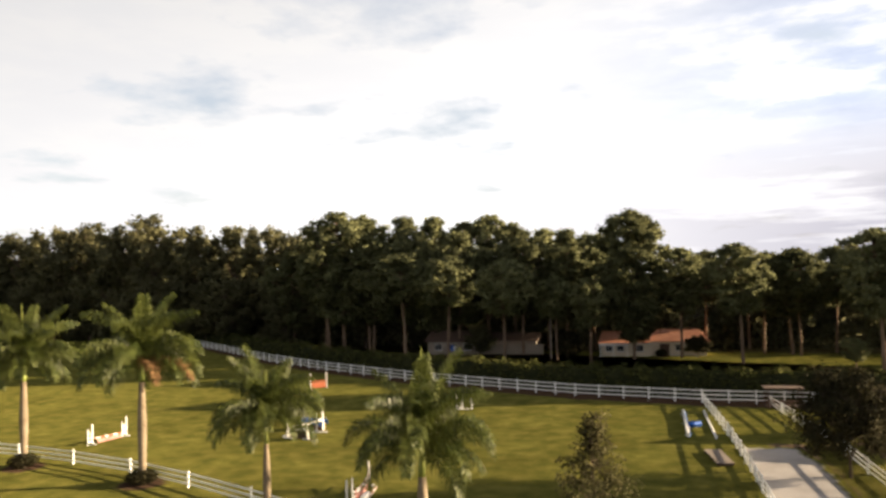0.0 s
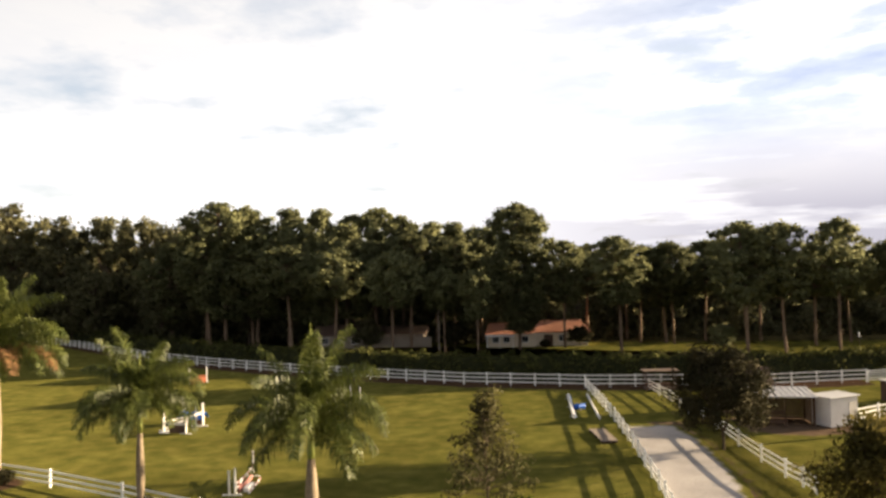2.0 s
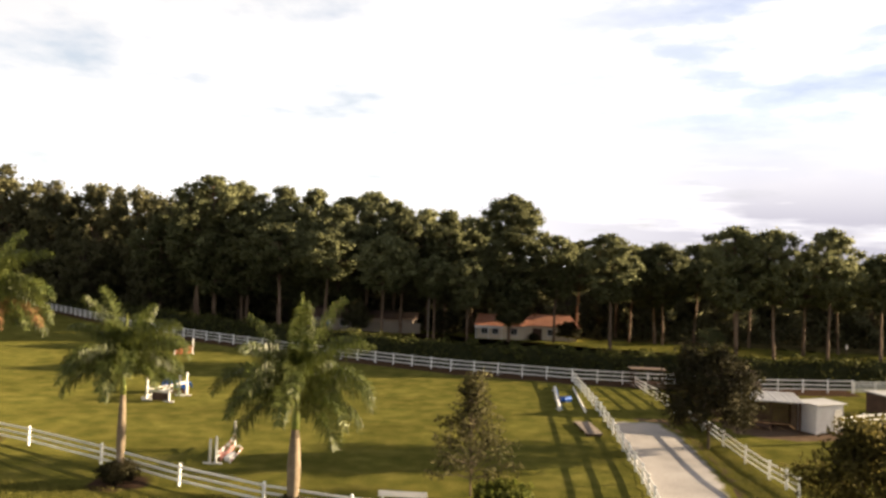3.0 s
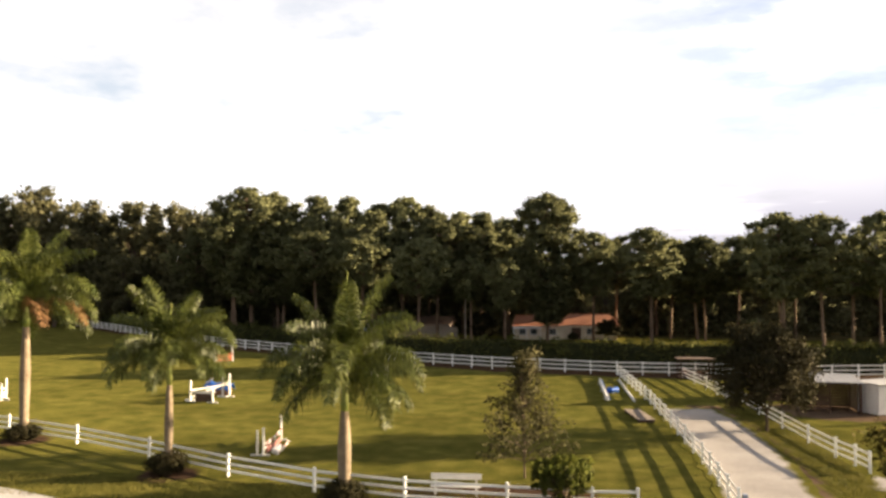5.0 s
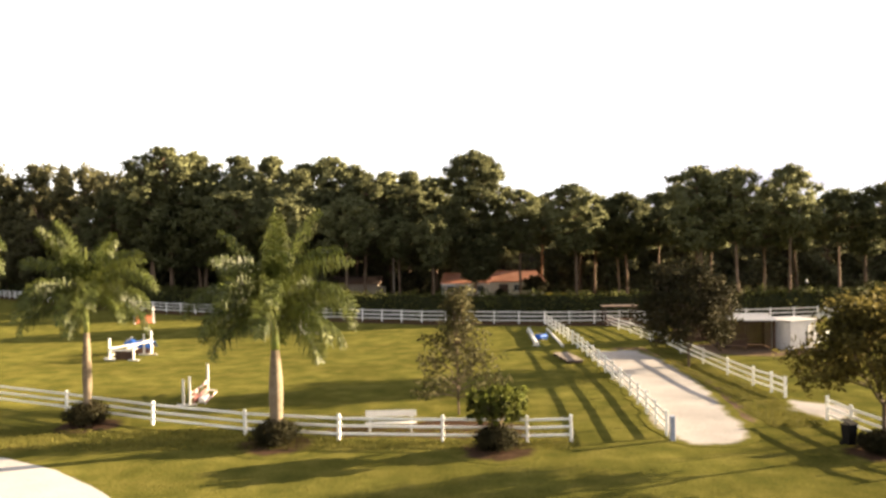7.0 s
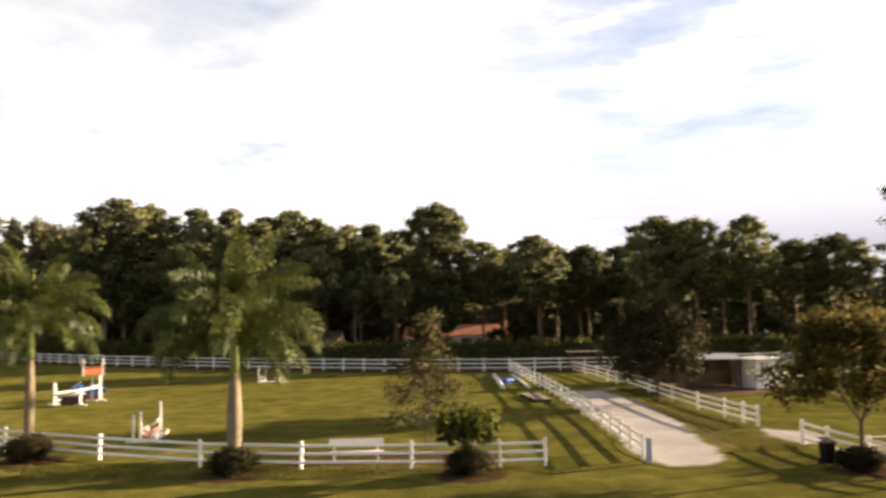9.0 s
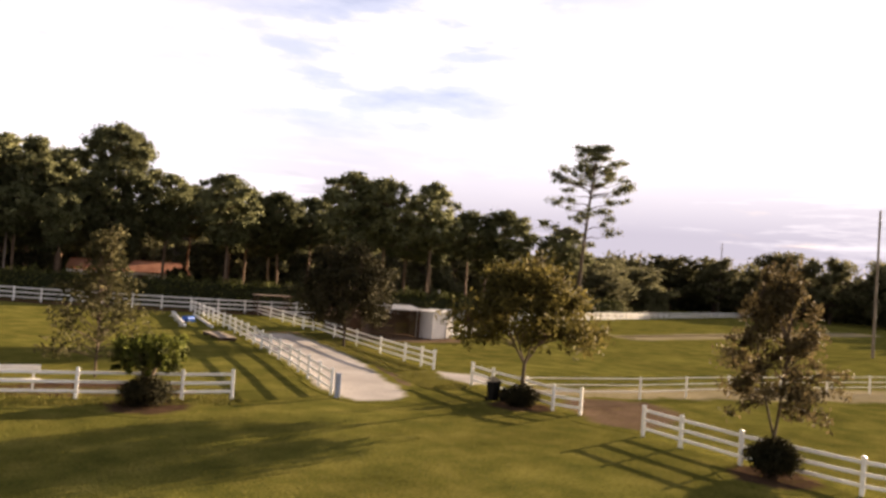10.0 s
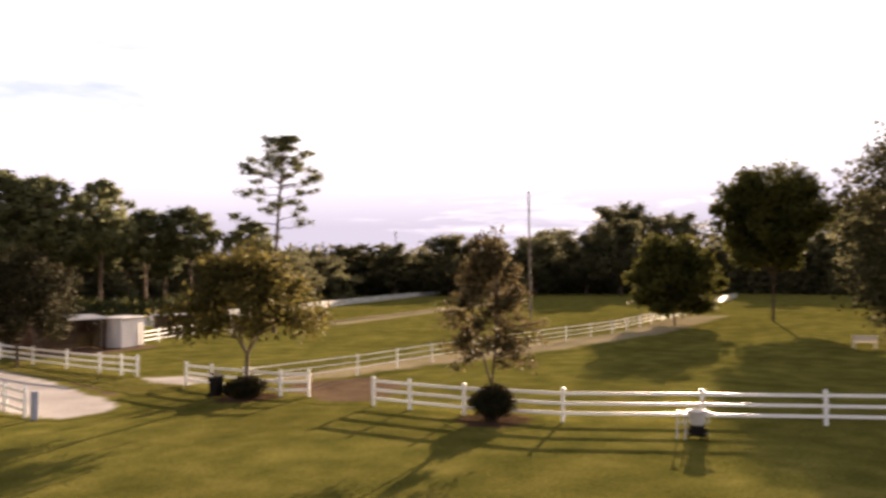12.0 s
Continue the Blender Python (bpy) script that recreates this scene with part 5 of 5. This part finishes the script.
cart = thing("yard_cart", pose(22.0, 1.25, 0, 0, 0, -68), "small pale tub cart on dark frame with polished caps", "cart")
part("tub", lathe([(0.0, 0.50), (0.22, 0.50), (0.27, 0.60), (0.30, 0.96), (0.325, 0.98), (0.31, 0.99), (0.27, 0.96), (0.23, 0.58), (0.0, 0.54)], 20), METAL_WHITE, cart)
part("chassis", boxed(-0.24, 0.24, -0.26, 0.26, 0.16, 0.48, bevel=0.03), BLACK, cart, "dark lower frame")
for x in (-0.29, 0.29):
    wheel = part("wheel", rods((x - 0.03, 0.05, 0.2), (x + 0.03, 0.05, 0.2), 0.2, 0.2, 18), BLACK, cart)
    part("hub", rods((x - 0.045, 0.05, 0.2), (x + 0.045, 0.05, 0.2), 0.05, 0.05, 12), STEEL, wheel)
for x in (-0.66, -0.40):
    part("upright", rods((x, -0.05, 0), (x + 0.03, 0.0, 0.86), 0.03, 0.028, 10), METAL_WHITE, cart)
part("tie_bar", rods((-0.63, 0, 0.55), (-0.2, 0, 0.60), 0.022), METAL_WHITE, cart)
part("stem", rods((0.34, 0.05, 0.55), (0.40, 0.0, 0.88), 0.025), METAL_WHITE, cart)
part("stem", rods((-0.64, -0.02, 0.80), (-0.56, 0.0, 0.88), 0.025), METAL_WHITE, cart)
for x in (-0.56, 0.40):
    part("cap", lathe([(0.0, 0.86), (0.10, 0.88), (0.115, 0.91), (0.09, 0.935), (0.05, 0.95), (0.0, 0.956)], 18), CHROME, cart, "polished domed cap").location.x = x

seat = thing("garden_bench", pose(58.5, 3.6, 0, 0, 0, 110), "pale weathered garden bench under a large tree", "bench")
part("seat", boxed(-0.8, 0.8, -0.25, 0.25, 0.42, 0.48, bevel=0.01), STUCCO, seat)
part("backrest", boxed(-0.8, 0.8, 0.22, 0.27, 0.5, 0.95, bevel=0.01), STUCCO, seat)
for x in (-0.7, 0.7):
    part("leg", boxed(x - 0.05, x + 0.05, -0.24, 0.24, 0, 0.42), STUCCO, seat)
    part("back_post", boxed(x - 0.04, x + 0.04, 0.275, 0.31, 0, 0.9), STUCCO, seat)


# ---- utility poles ----
def utility_pole(x, y, h, label, turn=0, box_on=False, arm=True):
    root = thing("utility_pole", pose(x, y, 0, 0, 0, turn), label, "utility pole", "utility poles")
    part("pole", rods((0, 0, -0.1), (0, 0, h), 0.17, 0.11, 12), POLEWOOD, root)
    if arm:
        ca = part("crossarm", boxed(-1.1, 1.1, -0.06, 0.06, h - 1.5, h - 1.36, bevel=0.01), POLEWOOD, root)
        for k in (-1.0, -0.4, 0.4, 1.0):
            part("insulator", lathe([(0.03, 0), (0.06, 0.05), (0.04, 0.1), (0.06, 0.15), (0.02, 0.2)], 8), STEEL, ca).location = (k, 0, h - 1.36)
        part("brace", rods((-0.7, -0.07, h - 1.4), (0, -0.12, h - 2.2), 0.025), STEEL, root)
        part("brace", rods((0.7, -0.07, h - 1.4), (0, -0.12, h - 2.2), 0.025), STEEL, root)
    if box_on:
        part("transformer", lathe([(0.24, 0), (0.27, 0.05), (0.27, 0.75), (0.2, 0.82), (0.05, 0.9)], 14), METAL_GREY, root, "grey transformer can").location = (0.42, 0, h - 2.3)
        part("bracket", boxed(0.1, 0.2, -0.05, 0.05, h - 2.0, h - 1.7), STEEL, root)
    return root


utility_pole(-15.2, 118.0, 12.2, "wooden utility pole carrying a grey transformer", 10, True, False)
utility_pole(80.7, 48.0, 17.2, "tall wooden utility pole beside the paddock", 40)
utility_pole(159, 151, 20.6, "far utility pole above the trees", 30)
utility_pole(122, 141, 15.5, "far utility pole behind the lone pine", 30)

# small garden tree and shrubs by the house, fenced yard beyond
plant("garden_tree", broad_meshes(81, 3.6, 2.6, 0.35, SHRUB, 50, 0.2, 40), pose(9.9, 121.2, 0), "low rounded dark garden tree by the house", "tree")
shrub(3.7, 122.4, 1.1, 1.6, "dark shrub against the house wall", 82)
plant("garden_tree", broad_meshes(83, 4.8, 3.2, 0.2, SHRUB, 50, 0.22, 44), pose(-12.6, 120.0, 0), "sprawling dark bush beneath the utility pole", "bush")
plant("garden_tree", broad_meshes(84, 5.5, 3.0, 0.25, WOODS, 50, 0.24, 44), pose(-29.0, 121.0, 0), "dark bushy tree before the bungalow", "tree")

# loose tufts of longer grass
nr = np.random.default_rng(91)


def tufts(name, n, x0, x1, y0, y1, h, label, fade=0.0):
    c = np.stack([nr.uniform(x0, x1, n) + nr.normal(0, fade, n), nr.uniform(y0, y1, n) + nr.normal(0, fade, n), np.zeros(n)], 1)
    c = c[~((c[:, 0] > 7.5) & (c[:, 0] < 14.8) & (c[:, 1] > 20))]
    n = len(c)
    a = nr.uniform(0, 2 * np.pi, n)
    s = h * nr.uniform(0.5, 1.3, n)
    u = np.stack([np.cos(a), np.sin(a), np.zeros(n)], 1) * (s * 0.16)[:, None]
    lean = np.stack([nr.normal(0, 0.35, n), nr.normal(0, 0.35, n), np.ones(n)], 1) * s[:, None]
    v = np.stack([c - u, c + u, c + lean], 1).reshape(-1, 3)
    me = bpy.data.meshes.new(name)
    me.from_pydata(v.tolist(), [], np.arange(3 * n).reshape(-1, 3).tolist())
    me.materials.append(BLADE)
    return tagged(new(name, me), label, "grass", kind="stuff")


tufts("lawn_grass", 110000, -14, 28, -4, 21, 0.05, "short mown lawn blades", 3.0)
tufts("fence_grass", 26000, -42, 5, 22, 26, 0.11, "longer grass blades along the fence")
tufts("lane_grass", 22000, 15.0, 18, 26, 56, 0.10, "longer grass blades beside the lane")


# white lamp on a thin post beyond the hedge
lamp = thing("garden_lamp", pose(50.6, 105, 0), "white garden lamp on a thin dark post beyond the hedge", "lamp")
part("post", rods((0, 0, 0), (0, 0, 2.6), 0.05, 0.04, 10), DARKWOOD, lamp)
part("shade", lathe([(0.05, 2.6), (0.10, 2.66), (0.14, 2.85), (0.13, 3.1), (0.08, 3.28), (0.02, 3.33)], 14), WHITE, lamp, "white lamp head")
